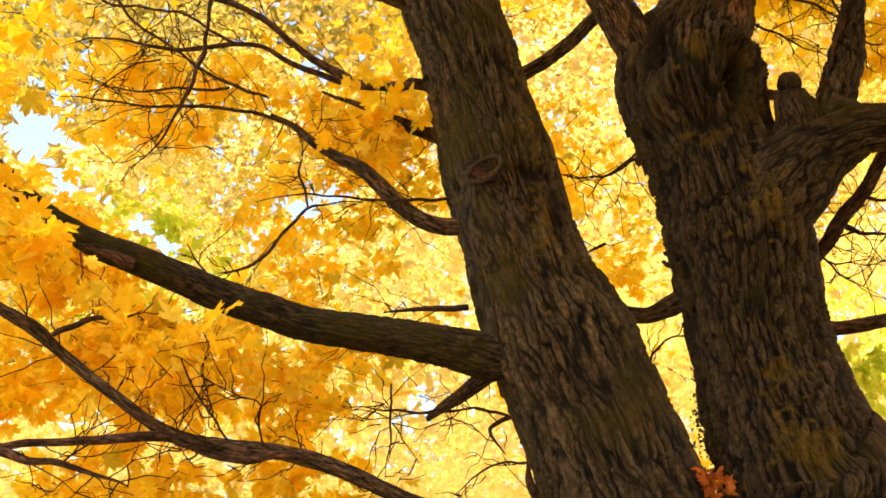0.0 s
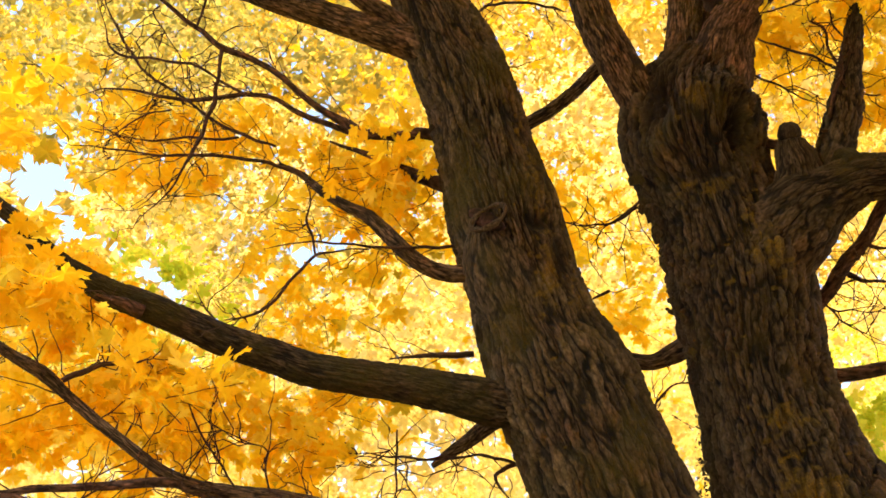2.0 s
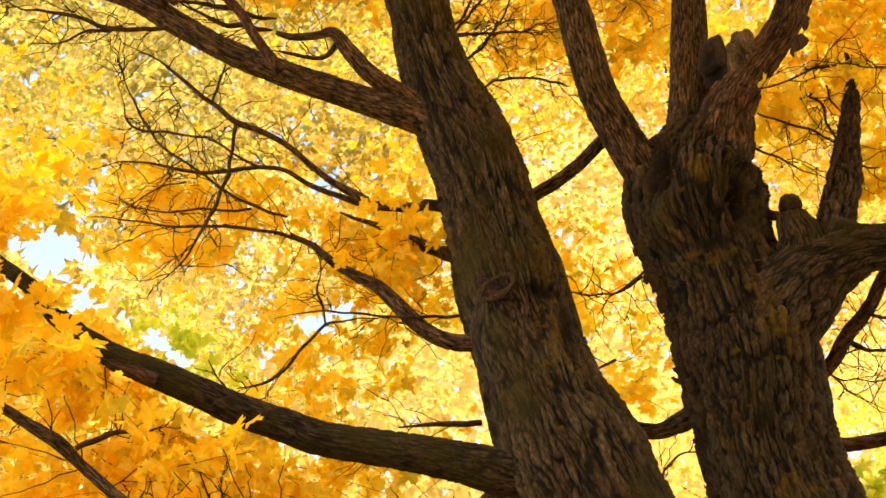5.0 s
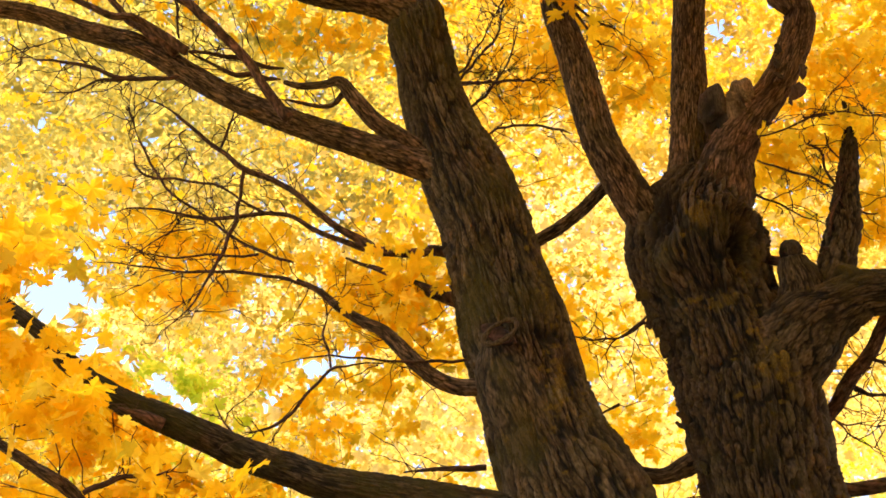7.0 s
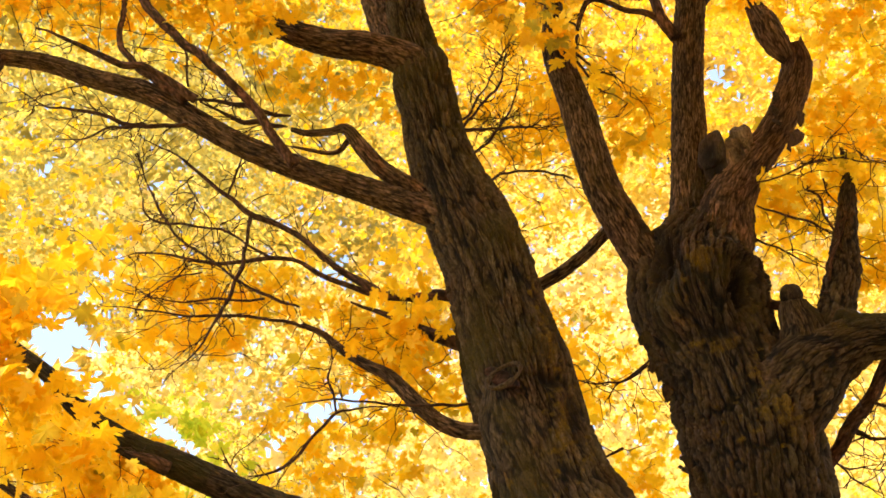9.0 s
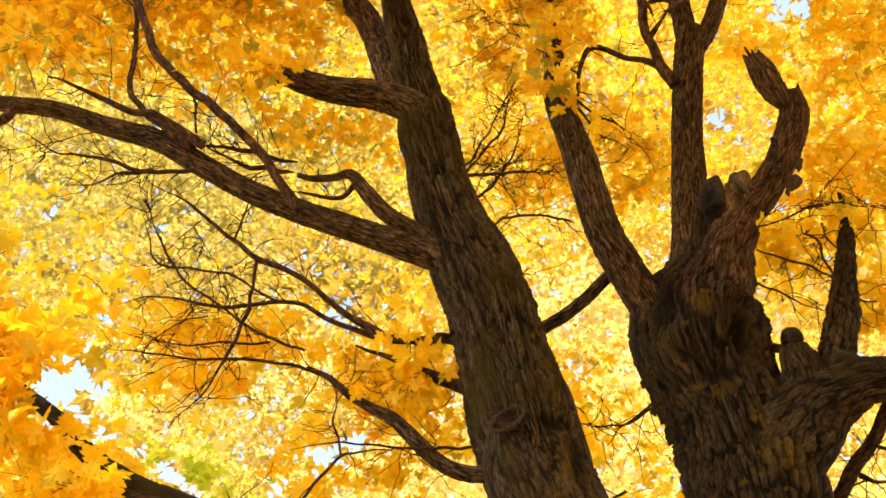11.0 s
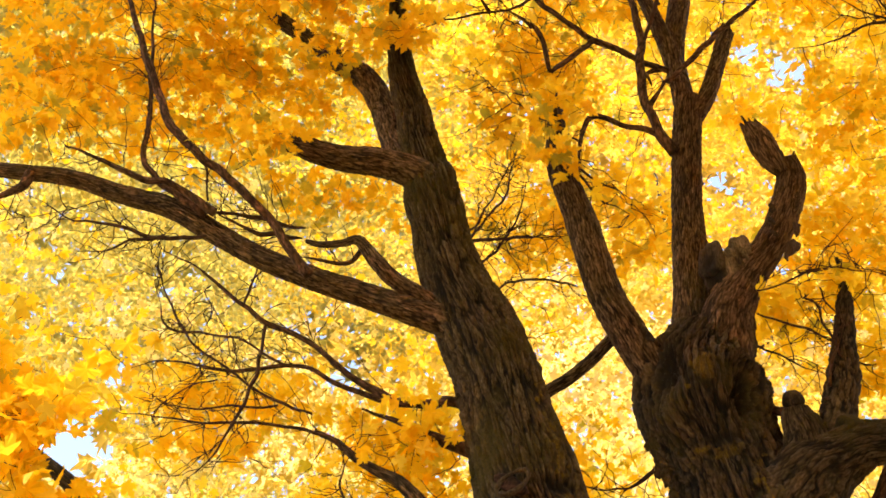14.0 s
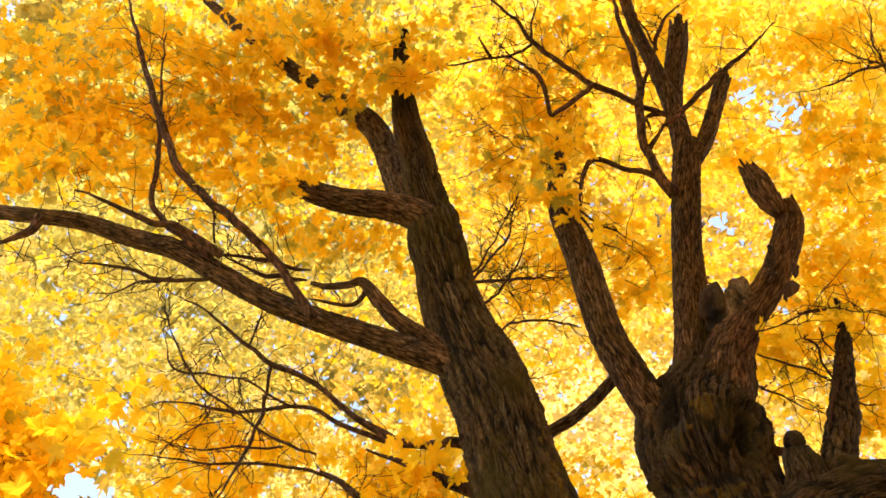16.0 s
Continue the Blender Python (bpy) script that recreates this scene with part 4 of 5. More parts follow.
tube("twig", [(1.66, 4.87, 8.68, 0.0110), (1.53, 4.77, 8.92, 0.0083), (1.44, 4.70, 9.12, 0.0042)], BARK_YOUNG, stem_b, sides=7, step=0.025, lump=0.12, wander=0.012, seed=71)
tube("twig", [(0.52, 4.75, 8.62, 0.0150), (0.32, 4.73, 8.43, 0.0110), (0.12, 4.70, 8.37, 0.0110), (-0.17, 4.66, 8.23, 0.0083), (-0.46, 4.62, 8.05, 0.0024)], BARK_YOUNG, stem_b, sides=7, step=0.025, lump=0.12, wander=0.012, seed=72)
tube("twig", [(0.17, 4.77, 8.45, 0.0180), (0.10, 4.71, 8.58, 0.0112), (0.06, 4.68, 8.66, 0.0052)], BARK_YOUNG, stem_b, sides=7, step=0.025, lump=0.12, wander=0.012, seed=73)
tube("twig", [(0.52, 4.74, 8.69, 0.0150), (0.54, 4.70, 8.88, 0.0083), (0.62, 4.63, 9.13, 0.0038)], BARK_YOUNG, stem_b, sides=7, step=0.025, lump=0.12, wander=0.012, seed=74)
tube("branch", [(1.47, 5.05, 7.59, 0.0280), (1.55, 5.01, 7.70, 0.0158), (1.63, 4.96, 7.82, 0.0073)], BARK_YOUNG, stem_b, sides=16, step=0.025, bark=0.006, cell=(0.02, 0.08), lump=0.09, wander=0.01, seed=75)
tube("branch", [(1.61, 5.01, 7.99, 0.0290), (1.48, 4.99, 7.92, 0.0165), (1.48, 4.97, 7.73, 0.0073)], BARK_YOUNG, stem_b, sides=16, step=0.025, bark=0.006, cell=(0.02, 0.08), lump=0.09, wander=0.01, seed=76)
tube("twig", [(0.83, 5.00, 6.82, 0.0100), (1.01, 5.07, 6.73, 0.0075), (1.23, 5.15, 6.62, 0.0024)], BARK_YOUNG, stem_b, sides=7, step=0.025, lump=0.12, wander=0.012, seed=77)
tube("twig", [(0.87, 5.04, 7.13, 0.0100), (0.70, 5.05, 7.35, 0.0070), (0.48, 5.08, 7.55, 0.0053), (-0.03, 5.12, 8.15, 0.0024)], BARK_YOUNG, stem_b, sides=7, step=0.025, lump=0.12, wander=0.012, seed=78)
tube("limb", [(1.67, 5.56, 5.16, 0.237), (1.75, 5.48, 5.44, 0.233), (1.83, 5.41, 5.71, 0.195), (1.93, 5.36, 5.89, 0.164), (2.05, 5.31, 6.05, 0.137), (2.18, 5.26, 6.19, 0.117), (2.31, 5.21, 6.39, 0.11), (2.40, 5.15, 6.60, 0.111), (2.46, 5.10, 6.79, 0.107), (2.45, 5.06, 6.97, 0.074)], BARK_RED, stem_b, sides=150, step=0.018, bark=0.015, cell=(0.022, 0.16), lump=0.07, seed=79, ragged=0.09)
tube("limb", [(2.38, 5.04, 6.80, 0.047), (2.31, 5.01, 6.92, 0.086), (2.24, 4.97, 7.08, 0.096), (2.18, 4.94, 7.23, 0.061)], BARK_RED, stem_b, sides=67, step=0.018, bark=0.013, cell=(0.022, 0.16), lump=0.12, seed=80, ragged=0.14)
tube("limb", [(1.93, 5.60, 4.17, 0.295), (2.07, 5.48, 4.31, 0.282), (2.20, 5.36, 4.45, 0.239), (2.35, 5.27, 4.52, 0.175), (2.49, 5.18, 4.56, 0.14), (2.62, 5.11, 4.55, 0.125), (2.93, 4.92, 4.55, 0.109)], BARK_MOSSY, stem_b, sides=170, step=0.014, bark=0.028, cell=(0.05, 0.2), lump=0.09, seed=81)
tube("limb", [(2.29, 5.32, 4.61, 0.103), (2.38, 5.28, 4.76, 0.11), (2.43, 5.25, 4.91, 0.103), (2.47, 5.21, 5.08, 0.097), (2.50, 5.18, 5.26, 0.077), (2.54, 5.14, 5.44, 0.063), (2.58, 5.09, 5.66, 0.049), (2.61, 5.06, 5.8, 0.03), (2.58, 5.03, 5.95, 0.012)], BARK_MOSSY, stem_b, sides=77, step=0.018, bark=0.03, cell=(0.04, 0.1), lump=0.2, seed=82)
tube("limb", [(2.17, 5.32, 4.57, 0.15), (2.15, 5.28, 4.71, 0.13), (2.12, 5.26, 4.79, 0.103), (2.11, 5.24, 4.85, 0.082)], BARK_MOSSY, stem_b, sides=105, step=0.018, bark=0.015, cell=(0.022, 0.16), lump=0.07, seed=83)
tube("branch", [(2.13, 5.29, 4.87, 0.028), (2.06, 5.38, 4.91, 0.032), (2.00, 5.46, 4.96, 0.032)], BARK_YOUNG, stem_b, sides=16, step=0.025, bark=0.006, cell=(0.02, 0.08), lump=0.09, wander=0.01, seed=84)
tube("twig", [(2.39, 5.23, 4.93, 0.0130), (2.29, 5.19, 4.88, 0.0097), (2.27, 5.17, 4.89, 0.0028)], BARK_YOUNG, stem_b, sides=7, step=0.025, lump=0.12, wander=0.012, seed=85)
tube("twig", [(2.34, 5.17, 4.97, 0.0130), (2.38, 5.12, 5.14, 0.0130), (2.45, 5.09, 5.28, 0.0075), (2.44, 5.06, 5.39, 0.0028)], BARK_YOUNG, stem_b, sides=7, step=0.025, lump=0.12, wander=0.012, seed=86)
tube("branch", [(2.30, 5.91, 3.94, 0.036), (2.39, 5.85, 4.05, 0.043), (2.50, 5.76, 4.19, 0.046), (2.60, 5.68, 4.34, 0.043), (2.69, 5.60, 4.47, 0.043), (2.81, 5.51, 4.63, 0.042), (3.02, 5.35, 4.88, 0.035)], BARK_YOUNG, stem_b, sides=16, step=0.025, bark=0.006, cell=(0.02, 0.08), lump=0.09, wander=0.01, seed=87)
tube("branch", [(2.55, 5.77, 4.18, 0.0210), (2.62, 5.69, 4.11, 0.0120), (2.72, 5.55, 4.04, 0.0052)], BARK_YOUNG, stem_b, sides=16, step=0.025, bark=0.006, cell=(0.02, 0.08), lump=0.09, wander=0.01, seed=88)
tube("twig", [(2.62, 5.64, 4.34, 0.0160), (2.68, 5.60, 4.30, 0.0120), (2.79, 5.53, 4.27, 0.0056)], BARK_YOUNG, stem_b, sides=7, step=0.025, lump=0.12, wander=0.012, seed=89)
tube("branch", [(2.33, 5.89, 3.55, 0.049), (2.45, 5.84, 3.54, 0.045), (2.56, 5.79, 3.54, 0.045), (2.71, 5.71, 3.55, 0.041), (2.93, 5.60, 3.57, 0.034)], BARK_YOUNG, stem_b, sides=16, step=0.025, bark=0.006, cell=(0.02, 0.08), lump=0.09, wander=0.01, seed=90)
tube("twig", [(1.99, 5.20, 5.59, 0.0060), (2.19, 5.16, 5.47, 0.0090), (2.33, 5.13, 5.40, 0.0090), (2.43, 5.11, 5.22, 0.0038)], BARK_YOUNG, stem_b, sides=7, step=0.025, lump=0.12, wander=0.012, seed=91)
tube("twig", [(2.23, 5.13, 5.66, 0.0060), (2.37, 5.11, 5.60, 0.0090), (2.39, 5.11, 5.46, 0.0090), (2.44, 5.11, 5.27, 0.0083), (2.46, 5.11, 5.18, 0.0038)], BARK_YOUNG, stem_b, sides=7, step=0.025, lump=0.12, wander=0.012, seed=92)
tube("twig", [(2.42, 5.06, 5.71, 0.0060), (2.45, 5.07, 5.57, 0.0067), (2.49, 5.08, 5.48, 0.0031)], BARK_YOUNG, stem_b, sides=7, step=0.025, lump=0.12, wander=0.012, seed=93)
tube("twig", [(1.77, 4.95, 5.53, 0.0060), (2.17, 4.91, 5.65, 0.0060), (2.46, 4.88, 5.75, 0.0060), (2.68, 4.88, 5.69, 0.0045), (2.86, 4.87, 5.67, 0.0031)], BARK_YOUNG, stem_b, sides=7, step=0.025, lump=0.12, wander=0.012, seed=94)
tube("twig", [(3.49, 4.50, 7.92, 0.0170), (3.32, 4.50, 7.97, 0.0140), (3.02, 4.51, 7.83, 0.0100), (2.76, 4.53, 7.68, 0.0053), (2.53, 4.53, 7.65, 0.0024)], BARK_YOUNG, stem_b, sides=7, step=0.025, lump=0.12, wander=0.012, seed=95)
tube("twig", [(3.34, 4.51, 7.86, 0.0100), (3.32, 4.47, 8.26, 0.0083), (3.40, 4.42, 8.67, 0.0024)], BARK_YOUNG, stem_b, sides=7, step=0.025, lump=0.12, wander=0.012, seed=96)
tube("twig", [(3.32, 4.50, 7.97, 0.0100), (3.12, 4.49, 8.09, 0.0053), (2.96, 4.47, 8.21, 0.0024)], BARK_YOUNG, stem_b, sides=7, step=0.025, lump=0.12, wander=0.012, seed=97)
tube("twig", [(2.56, 5.29, 5.30, 0.0090), (2.68, 5.30, 5.23, 0.0067), (2.88, 5.29, 5.27, 0.0031)], BARK_YOUNG, stem_b, sides=7, step=0.025, lump=0.12, wander=0.012, seed=98)
tube("twig", [(1.31, 6.08, 4.82, 0.0120), (1.14, 6.20, 4.76, 0.0090), (0.99, 6.28, 4.78, 0.0067), (0.80, 6.38, 4.86, 0.0021)], BARK_YOUNG, stem_a, sides=7, step=0.025, lump=0.12, wander=0.012, seed=99)
tube("twig", [(1.33, 6.07, 4.87, 0.0090), (1.22, 6.19, 4.80, 0.0090), (1.09, 6.31, 4.75, 0.0045), (1.02, 6.40, 4.67, 0.0021)], BARK_YOUNG, stem_a, sides=7, step=0.025, lump=0.12, wander=0.012, seed=100)
tube("twig", [(1.03, 5.85, 4.10, 0.0110), (0.93, 6.01, 4.11, 0.0067), (0.90, 6.16, 4.04, 0.0021)], BARK_YOUNG, stem_a, sides=7, step=0.025, lump=0.12, wander=0.012, seed=101)
tube("twig", [(2.40, 6.03, 4.11, 0.0090), (2.48, 5.88, 3.98, 0.0060), (2.67, 5.57, 3.84, 0.0020)], BARK_YOUNG, stem_a, sides=7, step=0.025, lump=0.12, wander=0.012, seed=102)
tube("twig", [(2.44, 6.03, 4.15, 0.0090), (2.59, 5.77, 4.15, 0.0060), (2.71, 5.55, 4.04, 0.0020)], BARK_YOUNG, stem_a, sides=7, step=0.025, lump=0.12, wander=0.012, seed=103)
tube("twig", [(2.43, 5.86, 3.98, 0.0080), (2.53, 5.72, 3.79, 0.0037), (2.63, 5.60, 3.64, 0.0020)], BARK_YOUNG, stem_a, sides=7, step=0.025, lump=0.12, wander=0.012, seed=104)
tube("twig", [(-0.12, 5.90, 6.51, 0.0130), (0.20, 6.08, 6.89, 0.0110), (0.41, 6.22, 7.39, 0.0083), (0.53, 6.36, 7.98, 0.0028)], BARK_YOUNG, stem_a, sides=7, step=0.025, lump=0.12, wander=0.012, seed=105)
tube("twig", [(-0.12, 5.87, 6.83, 0.0100), (0.30, 6.12, 7.07, 0.0083), (0.86, 6.42, 7.35, 0.0024)], BARK_YOUNG, stem_a, sides=7, step=0.025, lump=0.12, wander=0.012, seed=106)
tube("twig", [(-0.08, 5.87, 6.86, 0.0100), (0.08, 5.98, 7.18, 0.0110), (0.26, 6.14, 7.71, 0.0053), (0.46, 6.31, 8.37, 0.0028)], BARK_YOUNG, stem_a, sides=7, step=0.025, lump=0.12, wander=0.012, seed=107)
tube("twig", [(0.84, 5.24, 7.01, 0.0130), (1.05, 5.42, 6.89, 0.0075), (1.28, 5.56, 6.85, 0.0024)], BARK_YOUNG, stem_a, sides=7, step=0.025, lump=0.12, wander=0.012, seed=108)
tube("twig", [(-0.08, 5.94, 6.11, 0.0100), (0.24, 6.24, 6.24, 0.0075), (0.53, 6.54, 6.25, 0.0024)], BARK_YOUNG, stem_a, sides=7, step=0.025, lump=0.12, wander=0.012, seed=109)
tube("twig", [(2.09, 5.69, 5.66, 0.0090), (2.29, 5.56, 5.43, 0.0067), (2.48, 5.43, 5.21, 0.0021)], BARK_YOUNG, stem_a, sides=7, step=0.025, lump=0.12, wander=0.012, seed=110)
tube("twig", [(2.30, 5.06, 5.84, 0.0060), (2.58, 5.06, 5.88, 0.0067), (2.87, 5.06, 5.86, 0.0031)], BARK_YOUNG, stem_a, sides=7, step=0.025, lump=0.12, wander=0.012, seed=111)
tube("twig", [(-2.58, 4.68, 6.23, 0.0045), (-3.35, 4.70, 6.04, 0.0021)], BARK_YOUNG, stem_a, sides=7, step=0.025, lump=0.12, wander=0.012, seed=112)


# ---- scars, burls, stubs and loose bark ----
def blob(name, at, radii, tilt, mat, parent, seed, rough=0.2, label=""):
    """A knotty swelling: an uneven ellipsoid, tilted in the plane that faces the clearing."""
    a, b = np.meshgrid(np.linspace(0, 2 * np.pi, 44, endpoint=False), np.linspace(0.04, np.pi - 0.04, 26))
    d = np.stack([np.cos(a) * np.sin(b), np.sin(a) * np.sin(b), np.cos(b)], -1)
    h = 0.0
    for k in range(7):
        w = np.array([hashed(k, seed, i) - 0.5 for i in range(3)]) * (6 + 3 * k)
        h = h + np.sin(d @ w + 6.28 * hashed(k, seed, 7.0)) / (1 + 0.5 * k)
    p = d * (1 + rough * h[..., None] * 0.55) * radii
    turn = np.array(Matrix.Rotation(radians(tilt), 3, "Y"))
    n = a.shape[1]
    i, j = np.meshgrid(np.arange(a.shape[0] - 1), np.arange(n), indexing="ij")
    i, j = i.ravel(), j.ravel()
    q = np.stack([i * n + j, (i + 1) * n + j, (i + 1) * n + (j + 1) % n, i * n + (j + 1) % n], -1)
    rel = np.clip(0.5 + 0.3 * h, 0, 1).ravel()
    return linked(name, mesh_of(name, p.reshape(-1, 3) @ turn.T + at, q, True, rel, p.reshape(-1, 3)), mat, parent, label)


def ring(name, at, facing, ra, rb, thick, tilt, mat, parent, label):
    """The rolled rim of bark round an old cut."""
    z = Vector(facing).normalized()
    x = Vector((0, 0, 1)).cross(z).normalized()
    y = z.cross(x)
    ct, st = math.cos(radians(tilt)), math.sin(radians(tilt))
    x, y = x * ct + y * st, y * ct - x * st
    a, b = np.meshgrid(np.linspace(0, 2 * np.pi, 64, endpoint=False), np.linspace(0, 2 * np.pi, 14, endpoint=False), indexing="ij")
    th = thick * (1 + 0.25 * np.sin(3 * a + 1) + 0.12 * np.sin(11 * a))
    u, v, w = np.cos(a) * (ra + th * np.cos(b)), np.sin(a) * (rb + th * np.cos(b)), th * np.sin(b) * 1.3
    p = np.asarray(at) + u[..., None] * np.array(x) + v[..., None] * np.array(y) + w[..., None] * np.array(z)
    i, j = np.meshgrid(np.arange(64), np.arange(14), indexing="ij")
    i, j = i.ravel(), j.ravel()
    q = np.stack([i * 14 + j, (i + 1) % 64 * 14 + j, (i + 1) % 64 * 14 + (j + 1) % 14, i * 14 + (j + 1) % 14], -1)
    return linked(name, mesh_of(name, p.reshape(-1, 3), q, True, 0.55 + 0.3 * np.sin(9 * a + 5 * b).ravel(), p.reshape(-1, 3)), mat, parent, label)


def flake(at, width, length, tilt, mat, parent, seed):
    """A curled plate of bark that hangs loose, thicker at its root, with a torn edge."""
    r = np.random.default_rng(seed)
    n = 7
    s = np.linspace(0, 1, n)
    half = width * (0.55 + 0.5 * np.sin(np.pi * np.clip(s + 0.1, 0, 1))) * (1 - 0.6 * s**3) + r.normal(size=n) * width * 0.14
    z = (0.5 - s) * length * 1.4
    curl = -0.5 * width * np.sin(s * 2.2)
    top = [(-h, c, q) for h, c, q in zip(half, curl, z)] + [(h + r.normal() * width * 0.2, c + 0.4 * width, q) for h, c, q in zip(half, curl, z)]
    v = np.array(top + [(x * 0.9, y + width * 0.35, q) for x, y, q in top])
    turn = np.array(Matrix.Rotation(radians(tilt), 3, "Y"))
    v = v @ turn.T + at
    m = 2 * n
    q = []
    for k in range(n - 1):
        q += [(k, k + 1, n + k + 1, n + k), (m + n + k, m + n + k + 1, m + k + 1, m + k), (k + 1, k, m + k, m + k + 1), (n + k, n + k + 1, m + n + k + 1, m + n + k)]
    q += [(0, n, m + n, m), (2 * n - 1, n - 1, m + n - 1, m + 2 * n - 1)]
    return linked("bark_flake", mesh_of("bark_flake", v, q, False, np.full(2 * m, 0.5), v), mat, parent)


ring("branch_scar", (0.23, 5.10, 4.25), (-0.28, -0.9, 0.32), 0.118, 0.07, 0.013, 42, SCAR, stem_a, "oval healed scar of a sawn-off branch")
blob("scar_wood", (0.22, 5.15, 4.26), (0.115, 0.03, 0.06), 32, SCAR_WOOD, stem_a, 5, 0.12, "dark reddish wood inside the scar")
tube("branch_collar", [(0.22, 5.34, 4.30, 0.114), (0.28, 5.37, 4.12, 0.201), (0.38, 5.40, 3.89, 0.218), (0.49, 5.44, 3.62, 0.164), (0.59, 5.48, 3.39, 0.081)], BARK, stem_a, "smooth swelling below the scar", sides=90, step=0.016, bark=0.012, cell=(0.03, 0.2), lump=0.03, seed=77)
blob("knob", (2.10, 5.23, 4.89), (0.076, 0.075, 0.076), 0, BARK_MOSSY, stem_b, 40, 0.08, "round burl like a ball")
blob("burl", (2.40, 5.17, 4.66), (0.101, 0.100, 0.074), 20, BARK_MOSSY, stem_b, 42, 0.25)
blob("broken_stub", (1.79, 5.28, 6.06), (0.091, 0.070, 0.215), 4, ROT, stem_b, 51, 0.4, "dark broken branch stub")
blob("broken_stub", (1.97, 5.24, 6.10), (0.103, 0.080, 0.190), -6, WEATHERED, stem_b, 57, 0.45, "grey splintered broken branch stub")
flake((1.18, 5.46, 4.70), 0.045, 0.075, 60, BARK, stem_b, 60)
flake((1.22, 5.48, 4.55), 0.046, 0.12, 20, BARK, stem_b, 61)
flake((1.25, 5.49, 4.46), 0.036, 0.08, 10, BARK, stem_b, 62)
flake((1.37, 5.57, 3.89), 0.024, 0.082, -28, BARK, stem_b, 63)
flake((1.34, 5.57, 3.85), 0.017, 0.047, -40, BARK, stem_b, 64)
flake((1.41, 5.58, 3.81), 0.020, 0.061, -5, BARK, stem_b, 65)
flake((2.00, 5.48, 4.77), 0.025, 0.042, -60, BARK, stem_b, 66)
flake((2.02, 5.48, 4.75), 0.021, 0.035, 30, BARK, stem_b, 67)
flake((1.285, 5.5, 4.33), 0.034, 0.09, 10, BARK, stem_b, 68)
flake((1.46, 5.60, 3.59), 0.020, 0.067, -8, BARK, stem_b, 69)
flake((0.18, 5.50, 3.69), 0.027, 0.086, 5, BARK, stem_a, 80)
flake((0.22, 5.52, 3.53), 0.020, 0.066, 0, BARK, stem_a, 81)
flake((0.19, 5.49, 3.78), 0.017, 0.053, 12, BARK, stem_a, 82)
flake((-0.01, 5.42, 4.47), 0.017, 0.062, 8, BARK, stem_a, 83)
flake((-0.11, 5.36, 5.01), 0.018, 0.049, 15, BARK, stem_a, 84)
flake((2.26, 5.11, 6.50), 0.038, 0.067, 30, ROT, stem_b, 90)
flake((2.23, 5.12, 6.37), 0.033, 0.075, 10, ROT, stem_b, 91)
flake((2.23, 5.13, 6.27), 0.037, 0.058, -20, ROT, stem_b, 92)
flake((2.32, 5.12, 6.10), 0.045, 0.155, 35, BARK_RED, stem_b, 95)
flake((2.38, 5.08, 6.26), 0.033, 0.107, 15, BARK_RED, stem_b, 96)
flake((1.26, 5.40, 5.53), 0.036, 0.048, 60, ROT, stem_b, 100)
flake((1.35, 5.40, 5.49), 0.040, 0.048, 80, ROT, stem_b, 101)
flake((1.40, 5.40, 5.47), 0.032, 0.040, 100, ROT, stem_b, 102)
flake((1.22, 5.39, 5.58), 0.028, 0.048, 45, ROT, stem_b, 103)


# ---- leaf sprays of the maple ----
def sprays(clusters, size):
    """Leafy twigs inside ellipsoids (x, y, z, rx, ry, rz, count): twig lines, leaf places, axes and sizes."""
    twigs, places, axes = [], [], []
    for x, y, z, rx, ry, rz, count in clusters:
        for _ in range(count):
            o = unit(rng.normal(size=3)) * rng.uniform(0, 1) ** 0.4 * (rx, ry, rz) + (x, y, z)
            way = unit(rng.normal(size=3) * (1, 0.8, 0.45) + (-0.2 * np.sign(1.0 - x), -0.2, -0.05))
            n = rng.integers(4, 8)
            length = rng.uniform(0.28, 0.55)
            u = np.linspace(0, 1, 6)[:, None]
            line = o - way * 0.22 + way * (length + 0.22) * u + (0, 0, -0.16 * length) * u**2 + rng.normal(size=(6, 3)) * 0.008
            if rng.uniform() < 0.5:
                twigs.append(line)
            at = line[np.clip((np.linspace(0.3, 1, n) * 5).astype(int), 0, 5)]
            side = unit(np.cross(way, (0, 0, 1)))
            for k, q in enumerate(at):
                for s in (-1, 1):
                    stalk = unit(way * 0.5 + side * s * 0.9 + rng.normal(size=3) * 0.35 + (0, 0, -0.25))
                    places.append(q + stalk * rng.uniform(0.03, 0.08))
                    axes.append(stalk)
    places, tips = np.array(places), np.array(axes)
    return twigs, places, leaf_axes(len(places), 0.35, 0.62, tips * 1.3), rng.uniform(0.72, 1.25, len(places)) * size


def twig_mesh(name, lines, r):
    """Thin three-sided twigs, joined."""
    V, F, base = [], [], 0
    for line in lines:
        n = len(line)
        way = unit(line[-1] - line[0])
        a = unit(np.cross(way, (0.3, 0.2, 1)))
        b = np.cross(way, a)
        rad = np.linspace(r, r * 0.4, n)[:, None]
        ring = [line + (a * math.cos(q) + b * math.sin(q)) * rad for q in (0, 2.09, 4.19)]
        V.append(np.stack(ring, 1).reshape(-1, 3))
        for i in range(n - 1):
            for j in range(3):
                F.append((base + 3 * i + j, base + 3 * i + (j + 1) % 3, base + 3 * i + 3 + (j + 1) % 3, base + 3 * i + 3 + j))
        base += 3 * n
    return mesh_of(name, np.vstack(V), F, True, np.full(base, 0.5))


